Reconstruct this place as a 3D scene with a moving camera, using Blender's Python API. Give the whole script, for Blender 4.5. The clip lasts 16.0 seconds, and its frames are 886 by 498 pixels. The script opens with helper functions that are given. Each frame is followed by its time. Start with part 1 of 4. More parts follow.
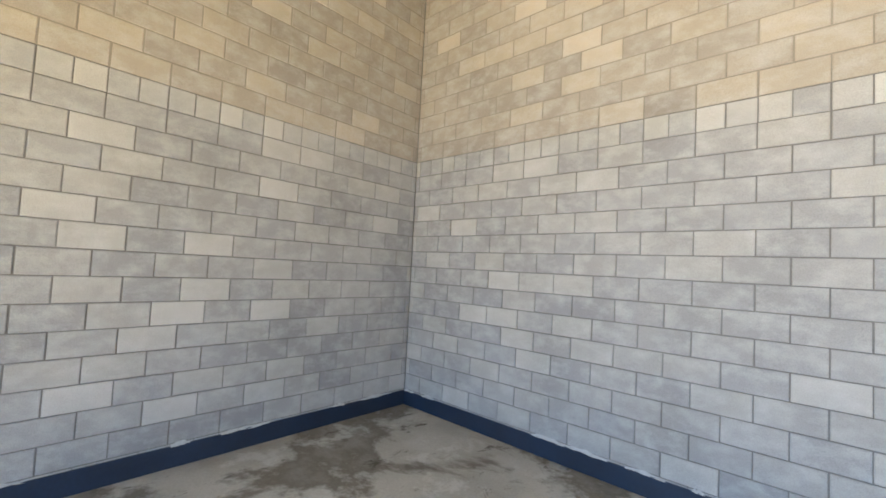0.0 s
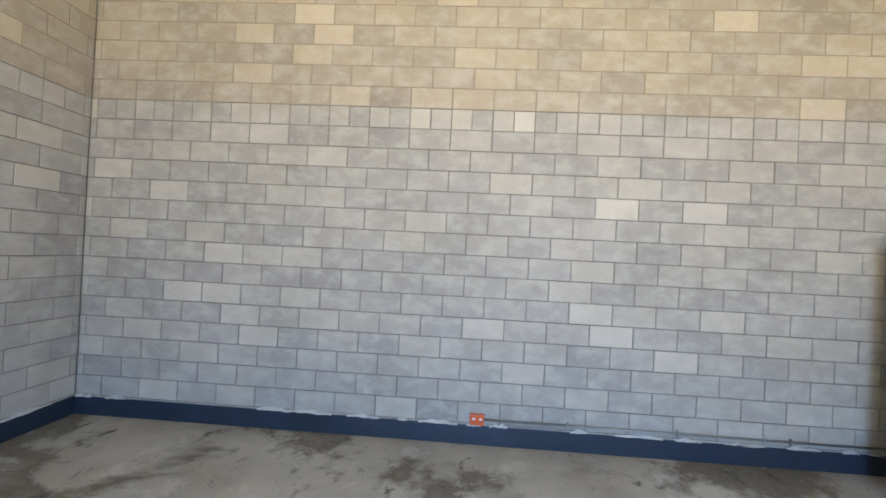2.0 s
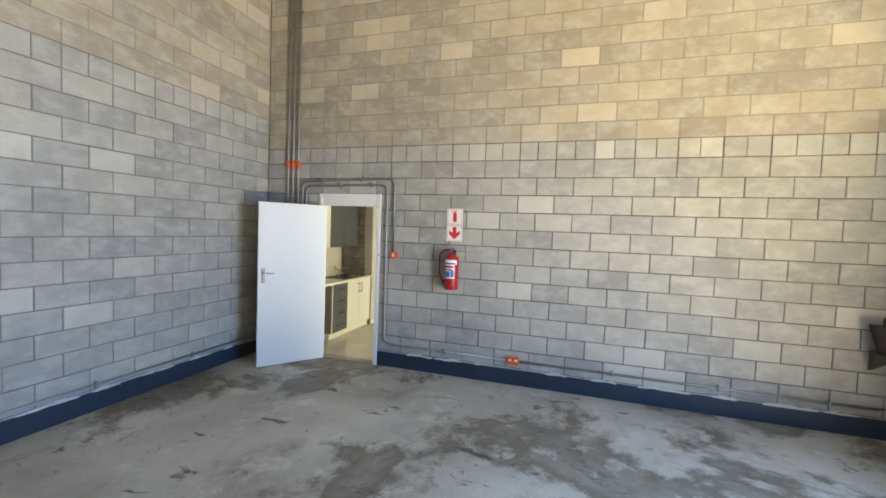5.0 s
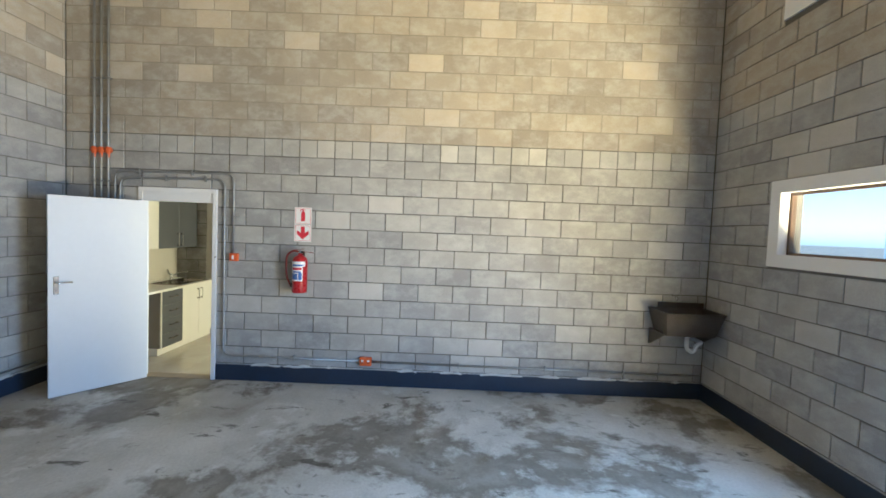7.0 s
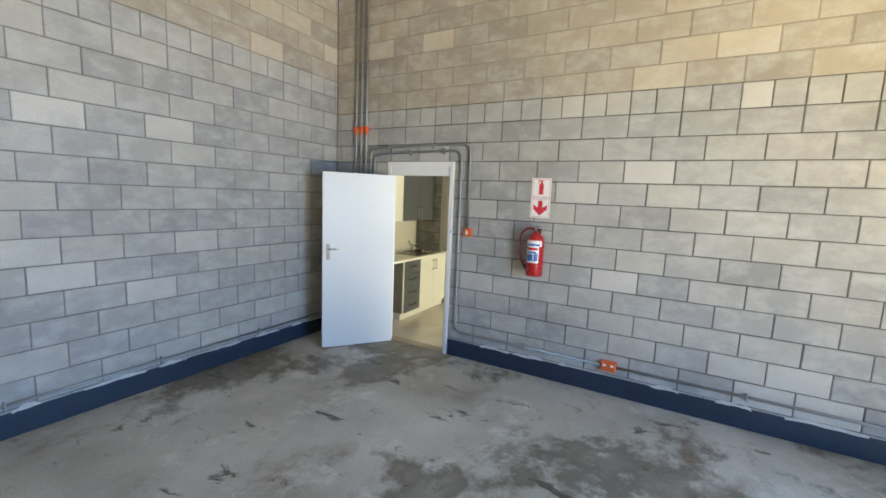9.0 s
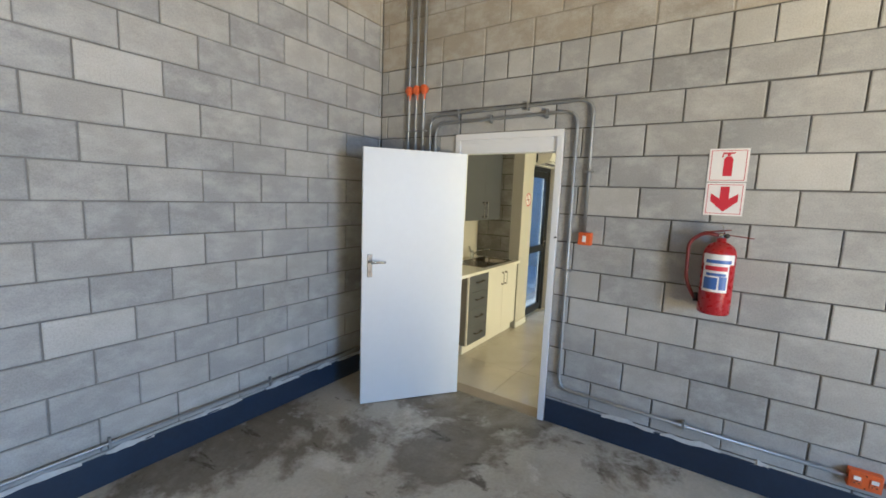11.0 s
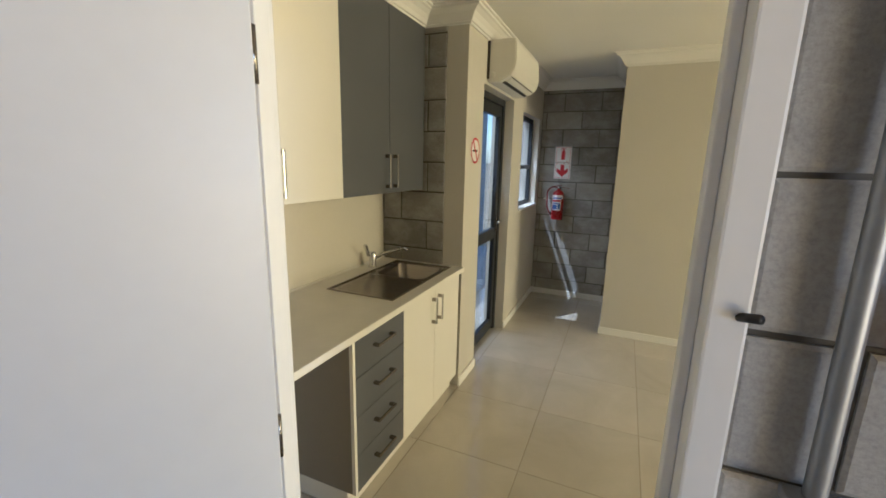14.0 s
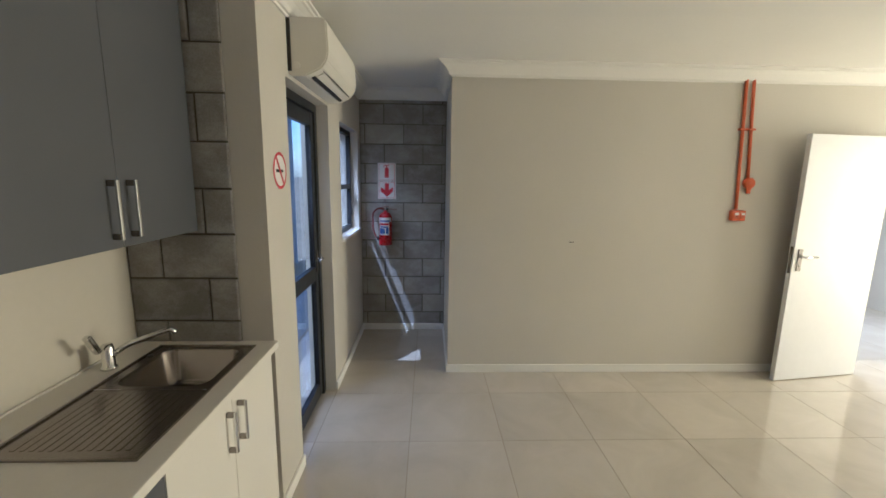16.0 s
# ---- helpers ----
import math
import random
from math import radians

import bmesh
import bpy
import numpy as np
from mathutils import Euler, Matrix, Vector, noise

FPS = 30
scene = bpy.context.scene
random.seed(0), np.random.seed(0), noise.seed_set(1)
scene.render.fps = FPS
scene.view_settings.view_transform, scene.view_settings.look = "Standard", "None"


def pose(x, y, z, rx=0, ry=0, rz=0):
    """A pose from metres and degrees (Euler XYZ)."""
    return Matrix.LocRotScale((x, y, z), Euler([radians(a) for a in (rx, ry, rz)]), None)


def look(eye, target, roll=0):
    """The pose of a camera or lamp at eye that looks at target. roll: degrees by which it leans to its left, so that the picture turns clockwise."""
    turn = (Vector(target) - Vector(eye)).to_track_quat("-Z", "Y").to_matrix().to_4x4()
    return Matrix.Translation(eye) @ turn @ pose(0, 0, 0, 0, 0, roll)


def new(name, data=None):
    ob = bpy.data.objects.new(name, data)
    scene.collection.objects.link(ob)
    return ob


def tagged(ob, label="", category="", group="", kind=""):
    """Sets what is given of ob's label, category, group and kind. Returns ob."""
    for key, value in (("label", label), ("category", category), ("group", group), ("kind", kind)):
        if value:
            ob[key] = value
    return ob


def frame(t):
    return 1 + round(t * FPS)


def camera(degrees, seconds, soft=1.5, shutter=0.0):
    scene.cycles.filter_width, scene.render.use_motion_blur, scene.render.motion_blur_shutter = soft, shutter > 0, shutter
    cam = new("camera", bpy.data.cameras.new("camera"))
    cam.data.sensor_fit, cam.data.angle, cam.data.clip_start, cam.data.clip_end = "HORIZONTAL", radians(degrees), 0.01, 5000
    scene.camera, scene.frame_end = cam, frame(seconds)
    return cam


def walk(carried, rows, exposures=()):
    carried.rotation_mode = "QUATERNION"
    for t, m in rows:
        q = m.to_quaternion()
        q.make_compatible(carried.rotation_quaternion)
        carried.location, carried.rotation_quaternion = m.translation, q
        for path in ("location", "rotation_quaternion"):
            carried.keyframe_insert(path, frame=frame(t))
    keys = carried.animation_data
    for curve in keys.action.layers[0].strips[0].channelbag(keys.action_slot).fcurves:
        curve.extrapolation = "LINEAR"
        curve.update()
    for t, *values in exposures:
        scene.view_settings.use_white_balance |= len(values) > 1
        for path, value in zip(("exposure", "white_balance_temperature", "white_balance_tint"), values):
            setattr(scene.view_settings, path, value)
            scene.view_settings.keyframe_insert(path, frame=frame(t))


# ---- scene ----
cam = camera(94.2, 16.0, 1.7)
PATH = [
    (0, (-0.178, 0.205, 1.791), (-1.531, 1.675, 1.888), 3.0),
    (0.5, (-0.153, 0.101, 1.859), (-1.222, 1.791, 1.91), 2.8),
    (1, (-0.135, 0.038, 1.859), (-0.932, 1.872, 1.888), 2.8),
    (1.5, (-0.184, 0.044, 1.818), (-0.669, 1.984, 1.853), 2.9),
    (2, (-0.317, 0.015, 1.82), (-0.435, 2.011, 1.834), 2.9),
    (2.5, (-0.41, -0.07, 1.812), (-0.076, 1.902, 1.819), 3.1),
    (3, (-0.46, -0.187, 1.789), (0.305, 1.661, 1.788), 3.3),
    (3.5, (-0.573, -0.24, 1.806), (0.606, 1.376, 1.775), 3.2),
    (4, (-0.639, -0.261, 1.815), (0.856, 1.066, 1.753), 2.8),
    (4.5, (-0.765, -0.246, 1.796), (0.964, 0.754, 1.709), 2.5),
    (5, (-0.863, -0.149, 1.779), (1.04, 0.459, 1.685), 2.1),
    (5.2, (-0.857, -0.136, 1.805), (1.088, 0.322, 1.704), 2.4),
    (7.3, (-0.768, -0.432, 1.834), (1.23, -0.417, 1.745), 2.2),
    (7.5, (-0.694, -0.424, 1.83), (1.297, -0.268, 1.735), 2.4),
    (8, (-0.607, -0.331, 1.797), (1.325, 0.168, 1.66), 2.6),
    (8.5, (-0.427, -0.167, 1.786), (1.401, 0.618, 1.584), 2.5),
    (9, (-0.162, 0.036, 1.816), (1.566, 1.01, 1.563), 2.4),
    (9.5, (0.066, 0.281, 1.739), (1.74, 1.35, 1.509), 2.6),
    (10, (0.341, 0.543, 1.728), (1.98, 1.664, 1.485), 2.4),
    (10.2, (0.432, 0.704, 1.731), (2.066, 1.829, 1.48), 2.3),
    (12.3, (2.033, 1.772, 1.637), (3.733, 2.784, 1.34), 1.4),
    (12.5, (2.198, 1.843, 1.647), (3.907, 2.836, 1.338), 1.2),
    (13, (2.576, 2.067, 1.619), (4.319, 2.99, 1.289), 1.1),
    (13.5, (2.924, 2.269, 1.622), (4.699, 3.112, 1.251), 1.3),
    (14, (3.289, 2.378, 1.606), (5.085, 3.155, 1.191), 1.3),
    (14.5, (3.555, 2.513, 1.587), (5.392, 3.176, 1.157), 1.5),
    (15, (3.72, 2.626, 1.579), (5.601, 3.144, 1.142), 1.6),
    (15.5, (3.86, 2.646, 1.605), (5.804, 2.91, 1.215), 1.4),
    (16, (4.017, 2.631, 1.658), (5.987, 2.562, 1.321), 0.8),
]

EXPO = [(0.0, 1.6, 4700, 6), (2.5, 1.4, 4650, 6), (5.0, 1.1, 4500, 5), (7.4, 1.05, 4350, 4), (10.2, 1.12, 4500, 5), (12.3, 1.0, 4600, 7), (13.5, 0.8, 4650, 8), (14.5, 0.68, 4850, 12), (16.0, 0.62, 4300, 17)]
walk(cam, [(t, look(eye, target, roll)) for t, eye, target, roll in PATH], EXPO)

# ---- world, sun and large lights ----
SUN_WAY = Vector((0.42, -0.33, -0.84)).normalized()
world = bpy.data.worlds.new("sky")
scene.world = world
world.use_nodes = True
wn = world.node_tree.nodes
sky = wn.new("ShaderNodeTexSky")
sky.sky_type, sky.sun_disc = "NISHITA", False
sky.sun_elevation = math.asin(-SUN_WAY.z)
sky.sun_rotation = math.atan2(-SUN_WAY.x, -SUN_WAY.y)
wn["Background"].inputs[1].default_value = 0.15
world.node_tree.links.new(sky.outputs[0], wn["Background"].inputs[0])
sun_data = bpy.data.lights.new("sun", "SUN")
sun_data.energy, sun_data.angle, sun_data.color = 2.0, radians(0.5), (1.0, 0.94, 0.84)
sun = new("sun", sun_data)
sun.matrix_world = look((0, 0, 20), Vector((0, 0, 20)) + SUN_WAY)


def daylight_lamp(name, x, y, z, w, h, target, power, color, spread=180):
    d = bpy.data.lights.new(name, "AREA")
    d.shape, d.size, d.size_y, d.energy, d.color = "RECTANGLE", w, h, power, color
    d.spread = radians(spread)
    ob = new(name, d)
    ob.matrix_world = look((x, y, z), target)
    return ob


# added lamps: skylight falling in, sunlit-yard bounce thrown up through the wide workshop opening
daylight_lamp("opening_skylight", 0.5, -3.66, 1.75, 1.5, 1.5, (0.3, 0.8, -1.0), 74, (0.76, 0.89, 1.0), 140)
daylight_lamp("yard_light", -1.8, -4.35, -0.04, 5.0, 1.3, (-1.8, -4.25, 3.0), 1800, (1.0, 0.64, 0.25), 180)
# added lamp for the sky above the narrow yard behind the office, falling in through the glass door and window
daylight_lamp("rear_yard_skylight", 6.8, 4.35, 3.1, 1.8, 1.1, (6.6, 2.9, 0.0), 22, (1.0, 0.93, 0.82))
# added lamps for daylight through an unseen, assumed office opening and the far doorway
daylight_lamp("shopfront_daylight", 6.35, -3.52, 1.15, 1.6, 2.0, (5.2, 2.5, 1.0), 135, (1.0, 0.71, 0.29))
# lamp in an assumed side room, for the brightness beyond the doorway
daylight_lamp("side_room_daylight", 9.4, -1.6, 1.3, 1.6, 2.0, (7.4, -1.5, 1.0), 62, (1.0, 0.84, 0.56))

# ---- materials ----


class Nodes:
    def __init__(self, name):
        self.m = bpy.data.materials.new(name)
        self.m.use_nodes = True
        self.t = self.m.node_tree
        self.b = self.t.nodes["Principled BSDF"]
        self.pos = self.t.nodes.new("ShaderNodeNewGeometry").outputs["Position"]

    def link(self, a, b):
        self.t.links.new(a, b)

    def noise(self, scale, detail=4.0, rough=0.55, stretch=None, distort=0.0):
        n = self.t.nodes.new("ShaderNodeTexNoise")
        n.inputs["Scale"].default_value, n.inputs["Detail"].default_value = scale, detail
        n.inputs["Roughness"].default_value, n.inputs["Distortion"].default_value = rough, distort
        src = self.pos
        if stretch:
            v = self.t.nodes.new("ShaderNodeVectorMath")
            v.operation = "MULTIPLY"
            v.inputs[1].default_value = stretch
            self.link(src, v.inputs[0])
            src = v.outputs[0]
        self.link(src, n.inputs["Vector"])
        return n.outputs["Fac"]

    def ramp(self, fac, stops):
        r = self.t.nodes.new("ShaderNodeValToRGB")
        e = r.color_ramp.elements
        while len(e) < len(stops):
            e.new(0.5)
        for k, (p, c) in zip(e, stops):
            k.position = p
            k.color = (*c, 1) if isinstance(c, tuple) else (c, c, c, 1)
        self.link(fac, r.inputs[0])
        return r.outputs[0]

    def mix(self, fac, a, b, mode="MIX"):
        n = self.t.nodes.new("ShaderNodeMix")
        n.data_type, n.blend_type = "RGBA", mode
        for sock, v in ((n.inputs["Factor"], fac), (n.inputs[6], a), (n.inputs[7], b)):
            if isinstance(v, (int, float)):
                sock.default_value = v if sock.name == "Factor" else (v, v, v, 1)
            elif isinstance(v, tuple):
                sock.default_value = (*v, 1)
            else:
                self.link(v, sock)
        return n.outputs[2]

    def math(self, op, a, b=0.0):
        n = self.t.nodes.new("ShaderNodeMath")
        n.operation = op
        for sock, v in zip(n.inputs, (a, b)):
            if isinstance(v, (int, float)):
                sock.default_value = v
            else:
                self.link(v, sock)
        return n.outputs[0]

    def bump(self, h, strength, dist):
        n = self.t.nodes.new("ShaderNodeBump")
        n.inputs["Strength"].default_value, n.inputs["Distance"].default_value = strength, dist
        self.link(h, n.inputs["Height"])
        self.link(n.outputs[0], self.b.inputs["Normal"])

    def rnd(self):
        o = self.t.nodes.new("ShaderNodeObjectInfo").outputs["Random"]
        g = self.t.nodes.new("ShaderNodeNewGeometry").outputs["Random Per Island"]
        return self.math("FRACT", self.math("ADD", o, g))


def paint(name, color, rough=0.5, metal=0.0, vary=0.06, scale=3.0, grain=60.0, bump=0.05, spec=0.5):
    n = Nodes(name)
    big = n.ramp(n.noise(scale, 3), [(0.25, 1 - vary), (0.75, 1 + 0 * vary)])
    fine = n.ramp(n.noise(grain, 2), [(0.2, 1 - vary * 0.6), (0.8, 1.0)])
    c = n.mix(1.0, n.mix(1.0, color, big, "MULTIPLY"), fine, "MULTIPLY")
    n.link(c, n.b.inputs["Base Color"])
    r = n.math("ADD", n.math("MULTIPLY", n.noise(scale * 4, 3), 0.12), rough - 0.06)
    n.link(r, n.b.inputs["Roughness"])
    n.b.inputs["Metallic"].default_value = metal
    n.b.inputs["Specular IOR Level"].default_value = spec
    if bump:
        n.bump(n.noise(grain, 3), bump, 0.004)
    return n.m


def block_material(name, base, dark):
    n = Nodes(name)
    r = n.rnd()
    tone = n.ramp(r, [(0.0, (0.74, 0.74, 0.76)), (0.25, (0.85, 0.85, 0.86)), (0.6, (0.90, 0.89, 0.88)), (0.85, (0.99, 0.97, 0.93)), (1.0, (1.22, 1.20, 1.17))])
    c = n.mix(1.0, base, tone, "MULTIPLY")
    cloud = n.ramp(n.noise(1.1, 4, 0.6), [(0.3, 0.80), (0.7, 1.06)])
    c = n.mix(1.0, c, cloud, "MULTIPLY")
    smear = n.ramp(n.noise(5.0, 5, 0.65, (1, 1, 1.6)), [(0.44, 0.0), (0.74, 0.6)])
    c = n.mix(smear, c, (0.53, 0.53, 0.52))
    stain = n.ramp(n.noise(2.3, 5, 0.6, (1, 1, 0.5)), [(0.60, 0.0), (0.85, 0.55)])
    c = n.mix(stain, c, dark)
    grit = n.ramp(n.noise(140, 3, 0.7), [(0.25, 0.80), (0.6, 1.04)])
    c = n.mix(1.0, c, grit, "MULTIPLY")
    n.link(c, n.b.inputs["Base Color"])
    n.b.inputs["Roughness"].default_value = 0.9
    n.b.inputs["Specular IOR Level"].default_value = 0.2
    h = n.math("ADD", n.math("MULTIPLY", n.noise(150, 4, 0.7), 0.5), n.noise(28, 3))
    n.bump(h, 0.45, 0.005)
    return n.m


def concrete_floor():
    n = Nodes("screed_floor")
    warp = n.noise(0.6, 8, 0.66, None, 0.25)
    c = n.ramp(n.noise(0.9, 7, 0.62), [(0.3, (0.28, 0.26, 0.22)), (0.5, (0.42, 0.41, 0.375)), (0.7, (0.53, 0.52, 0.49))])
    wet = n.ramp(warp, [(0.50, 0.0), (0.55, 0.85), (0.64, 0.5), (0.70, 0.95)])
    c = n.mix(wet, c, (0.115, 0.10, 0.075))
    pale = n.ramp(n.noise(2.2, 7, 0.68, None, 0.3), [(0.56, 0.0), (0.64, 0.6)])
    c = n.mix(pale, c, (0.60, 0.60, 0.575))
    spots = n.ramp(n.noise(5.5, 6, 0.7, (1.0, 0.5, 1), 0.6), [(0.60, 0.0), (0.67, 0.85)])
    c = n.mix(spots, c, (0.045, 0.036, 0.024))
    rust = n.ramp(n.noise(1.3, 6, 0.65, (0.7, 1.2, 1), 0.4), [(0.58, 0.0), (0.70, 0.6)])
    c = n.mix(rust, c, (0.13, 0.095, 0.055))
    fine = n.ramp(n.noise(45, 4, 0.7), [(0.25, 0.82), (0.7, 1.06)])
    c = n.mix(1.0, c, fine, "MULTIPLY")
    n.link(c, n.b.inputs["Base Color"])
    n.link(n.ramp(n.noise(1.6, 5, 0.6), [(0.3, 0.38), (0.7, 0.66)]), n.b.inputs["Roughness"])
    n.bump(n.noise(30, 5, 0.65), 0.18, 0.004)
    return n.m


def glass_material():
    n = Nodes("clear_glass")
    n.b.inputs["Base Color"].default_value = (0.93, 0.97, 0.96, 1)
    n.b.inputs["Transmission Weight"].default_value = 1.0
    n.b.inputs["Roughness"].default_value = 0.0
    n.b.inputs["IOR"].default_value = 1.45
    return n.m


M_BLOCK = block_material("concrete_block", (0.42, 0.42, 0.415), (0.23, 0.22, 0.205))
# upper blocks: part of this tan is warm yard light put into the colour
M_BLOCK_TAN_LIT = block_material("warm_lit_tan_block", (0.44, 0.405, 0.34), (0.29, 0.25, 0.19))
M_BLOCK_RING = block_material("pale_concrete_block", (0.47, 0.47, 0.46), (0.18, 0.18, 0.175))
M_BLOCK_OLD = block_material("concrete_block_grey", (0.34, 0.33, 0.31), (0.27, 0.26, 0.25))
M_MORTAR = paint("mortar", (0.16, 0.155, 0.148), 0.95, vary=0.25, scale=2.0, grain=90, bump=0.3, spec=0.1)
M_MORTAR_GREY = paint("grey_mortar", (0.25, 0.245, 0.235), 0.95, vary=0.3, scale=1.3, grain=90, bump=0.3, spec=0.1)
# upper joints: pale mortar, tinted partly for warm light from below
M_MORTAR_TAN_LIT = paint("warm_lit_pale_mortar", (0.34, 0.31, 0.26), 0.95, vary=0.25, scale=2.0, grain=90, bump=0.3, spec=0.1)
M_JOINT = paint("dark_mortar", (0.12, 0.115, 0.105), 0.95, vary=0.25, scale=2.0, grain=90, bump=0.3, spec=0.1)
M_FLOOR = concrete_floor()
M_NAVY = paint("navy_skirting_paint", (0.021, 0.036, 0.072), 0.5, vary=0.35, scale=2.5, grain=40, bump=0.2)
M_EFFLO = paint("pale_mortar_smear", (0.62, 0.62, 0.62), 0.95, vary=0.3, scale=6, grain=50, bump=0.5, spec=0.1)
M_WHITE = paint("white_gloss_paint", (0.80, 0.80, 0.81), 0.38, vary=0.05, scale=2.0, grain=25, bump=0.04)
M_DOOR = paint("white_door_paint", (0.68, 0.69, 0.72), 0.42, vary=0.05, scale=1.5, grain=18, bump=0.05)
M_PLASTER = paint("warm_grey_wall_paint", (0.60, 0.575, 0.52), 0.75, vary=0.05, scale=1.2, grain=70, bump=0.08, spec=0.3)
M_CEIL = paint("white_ceiling_paint", (0.80, 0.79, 0.76), 0.85, vary=0.04, scale=1.0, grain=60, bump=0.05, spec=0.2)
M_SPLASH = paint("cream_splashback_paint", (0.66, 0.62, 0.53), 0.6, vary=0.05, scale=1.5, grain=50, bump=0.06)
M_CREAM = paint("cream_laminate", (0.78, 0.755, 0.69), 0.35, vary=0.03, scale=2.0, grain=120, bump=0.0)
M_GREY = paint("dark_grey_laminate", (0.100, 0.106, 0.120), 0.40, vary=0.10, scale=3.0, grain=160, bump=0.02)
# drawer unit's side panel, darkened in its colour for the knee-space shade
M_SHADED_TAUPE = paint("shaded_taupe_board", (0.25, 0.225, 0.19), 0.5, vary=0.06, scale=3.0, grain=90, bump=0.03)
M_COUNTER = paint("pale_stone_laminate", (0.76, 0.73, 0.67), 0.35, vary=0.08, scale=8.0, grain=220, bump=0.02)
M_STEEL = paint("brushed_steel", (0.30, 0.275, 0.25), 0.22, 1.0, vary=0.12, scale=5, grain=180, bump=0.04)
M_SINKOLD = paint("dull_stained_steel", (0.20, 0.18, 0.165), 0.42, 1.0, vary=0.3, scale=6, grain=80, bump=0.1)
M_CHROME = paint("chrome", (0.72, 0.72, 0.72), 0.14, 1.0, vary=0.04, scale=8, grain=100, bump=0.0)
M_GALV = paint("galvanised_conduit", (0.40, 0.41, 0.42), 0.50, 0.85, vary=0.22, scale=7, grain=60, bump=0.05)
M_ORANGE = paint("orange_plastic", (0.66, 0.125, 0.018), 0.4, vary=0.10, scale=12, grain=120, bump=0.02)
M_ORANGE_PIPE = paint("orange_pipe_paint", (0.62, 0.135, 0.03), 0.5, vary=0.10, scale=12, grain=90, bump=0.02)
M_RED = paint("extinguisher_red", (0.34, 0.010, 0.014), 0.28, vary=0.08, scale=10, grain=80, bump=0.0)
M_SIGNRED = paint("sign_red", (0.50, 0.02, 0.04), 0.5, vary=0.04, scale=10, grain=80, bump=0.0)
M_SIGNWHITE = paint("sign_white", (0.80, 0.78, 0.78), 0.45, vary=0.04, scale=10, grain=80, bump=0.0)
M_LABELBLUE = paint("label_blue", (0.06, 0.13, 0.42), 0.45, vary=0.05, scale=10, grain=80, bump=0.0)
M_BLACK = paint("black_rubber", (0.02, 0.02, 0.022), 0.5, vary=0.1, scale=10, grain=80, bump=0.05)
M_ALU = paint("charcoal_aluminium", (0.028, 0.032, 0.040), 0.4, 0.2, vary=0.1, scale=5, grain=90, bump=0.02)
M_BRONZE = paint("bronze_window_metal", (0.16, 0.11, 0.075), 0.45, 0.3, vary=0.1, scale=5, grain=90, bump=0.02)
M_PLASTIC = paint("white_appliance_plastic", (0.76, 0.74, 0.68), 0.38, vary=0.04, scale=4, grain=90, bump=0.0)
M_LEVER = paint("worn_red_metal", (0.20, 0.035, 0.030), 0.4, 0.4, vary=0.2, scale=12, grain=90, bump=0.03)
M_HOSE = paint("dark_red_hose", (0.15, 0.014, 0.014), 0.45, vary=0.15, scale=10, grain=90, bump=0.05)
M_GLASS = glass_material()
M_FROST = paint("plastic_pipe_white", (0.78, 0.78, 0.76), 0.4, vary=0.06, scale=10, grain=60, bump=0.0)
M_GROUND = paint("sandy_paving", (0.42, 0.35, 0.24), 0.9, vary=0.3, scale=0.6, grain=12, bump=0.2, spec=0.2)
M_FACADE = paint("pale_blue_facade", (0.55, 0.62, 0.68), 0.8, vary=0.1, scale=0.5, grain=8, bump=0.1)
M_YARDWALL = paint("pale_painted_block", (0.32, 0.36, 0.385), 0.85, vary=0.12, scale=1.5, grain=40, bump=0.3)
M_ROOF = paint("roof_sheeting", (0.40, 0.38, 0.35), 0.6, vary=0.1, scale=1.0, grain=15, bump=0.05)


def tile_material():
    n = Nodes("polished_beige_tile")
    r = n.ramp(n.rnd(), [(0.0, 0.93), (1.0, 1.03)])
    c = n.ramp(n.noise(2.5, 5, 0.6, None, 0.7), [(0.3, (0.50, 0.46, 0.39)), (0.7, (0.58, 0.54, 0.47))])
    c = n.mix(1.0, c, r, "MULTIPLY")
    n.link(c, n.b.inputs["Base Color"])
    n.link(n.ramp(n.noise(3.0, 5, 0.6), [(0.3, 0.03), (0.75, 0.09)]), n.b.inputs["Roughness"])
    n.b.inputs["IOR"].default_value = 1.6
    n.bump(n.noise(6, 2), 0.015, 0.004)
    return n.m


M_TILE = tile_material()
M_GROUT = paint("tile_grout", (0.34, 0.29, 0.22), 0.9, vary=0.2, scale=4, grain=60, bump=0.1)

# ---- mesh helpers ----


def mesh_object(name, bm, mat, parent=None, smooth=False):
    bmesh.ops.recalc_face_normals(bm, faces=bm.faces)
    me = bpy.data.meshes.new(name)
    bm.to_mesh(me)
    bm.free()
    if smooth:
        for p in me.polygons:
            p.use_smooth = True
    me.materials.append(mat)
    ob = new(name, me)
    if parent:
        ob.parent = parent
    return ob


def add_box(bm, x0, x1, y0, y1, z0, z1, m=None):
    vs = [bm.verts.new((x, y, z)) for x in (x0, x1) for y in (y0, y1) for z in (z0, z1)]
    for f in ((0, 1, 3, 2), (4, 6, 7, 5), (0, 4, 5, 1), (2, 3, 7, 6), (0, 2, 6, 4), (1, 5, 7, 3)):
        bm.faces.new([vs[i] for i in f])
    if m is not None:
        for v in vs:
            v.co = m @ v.co
    return vs


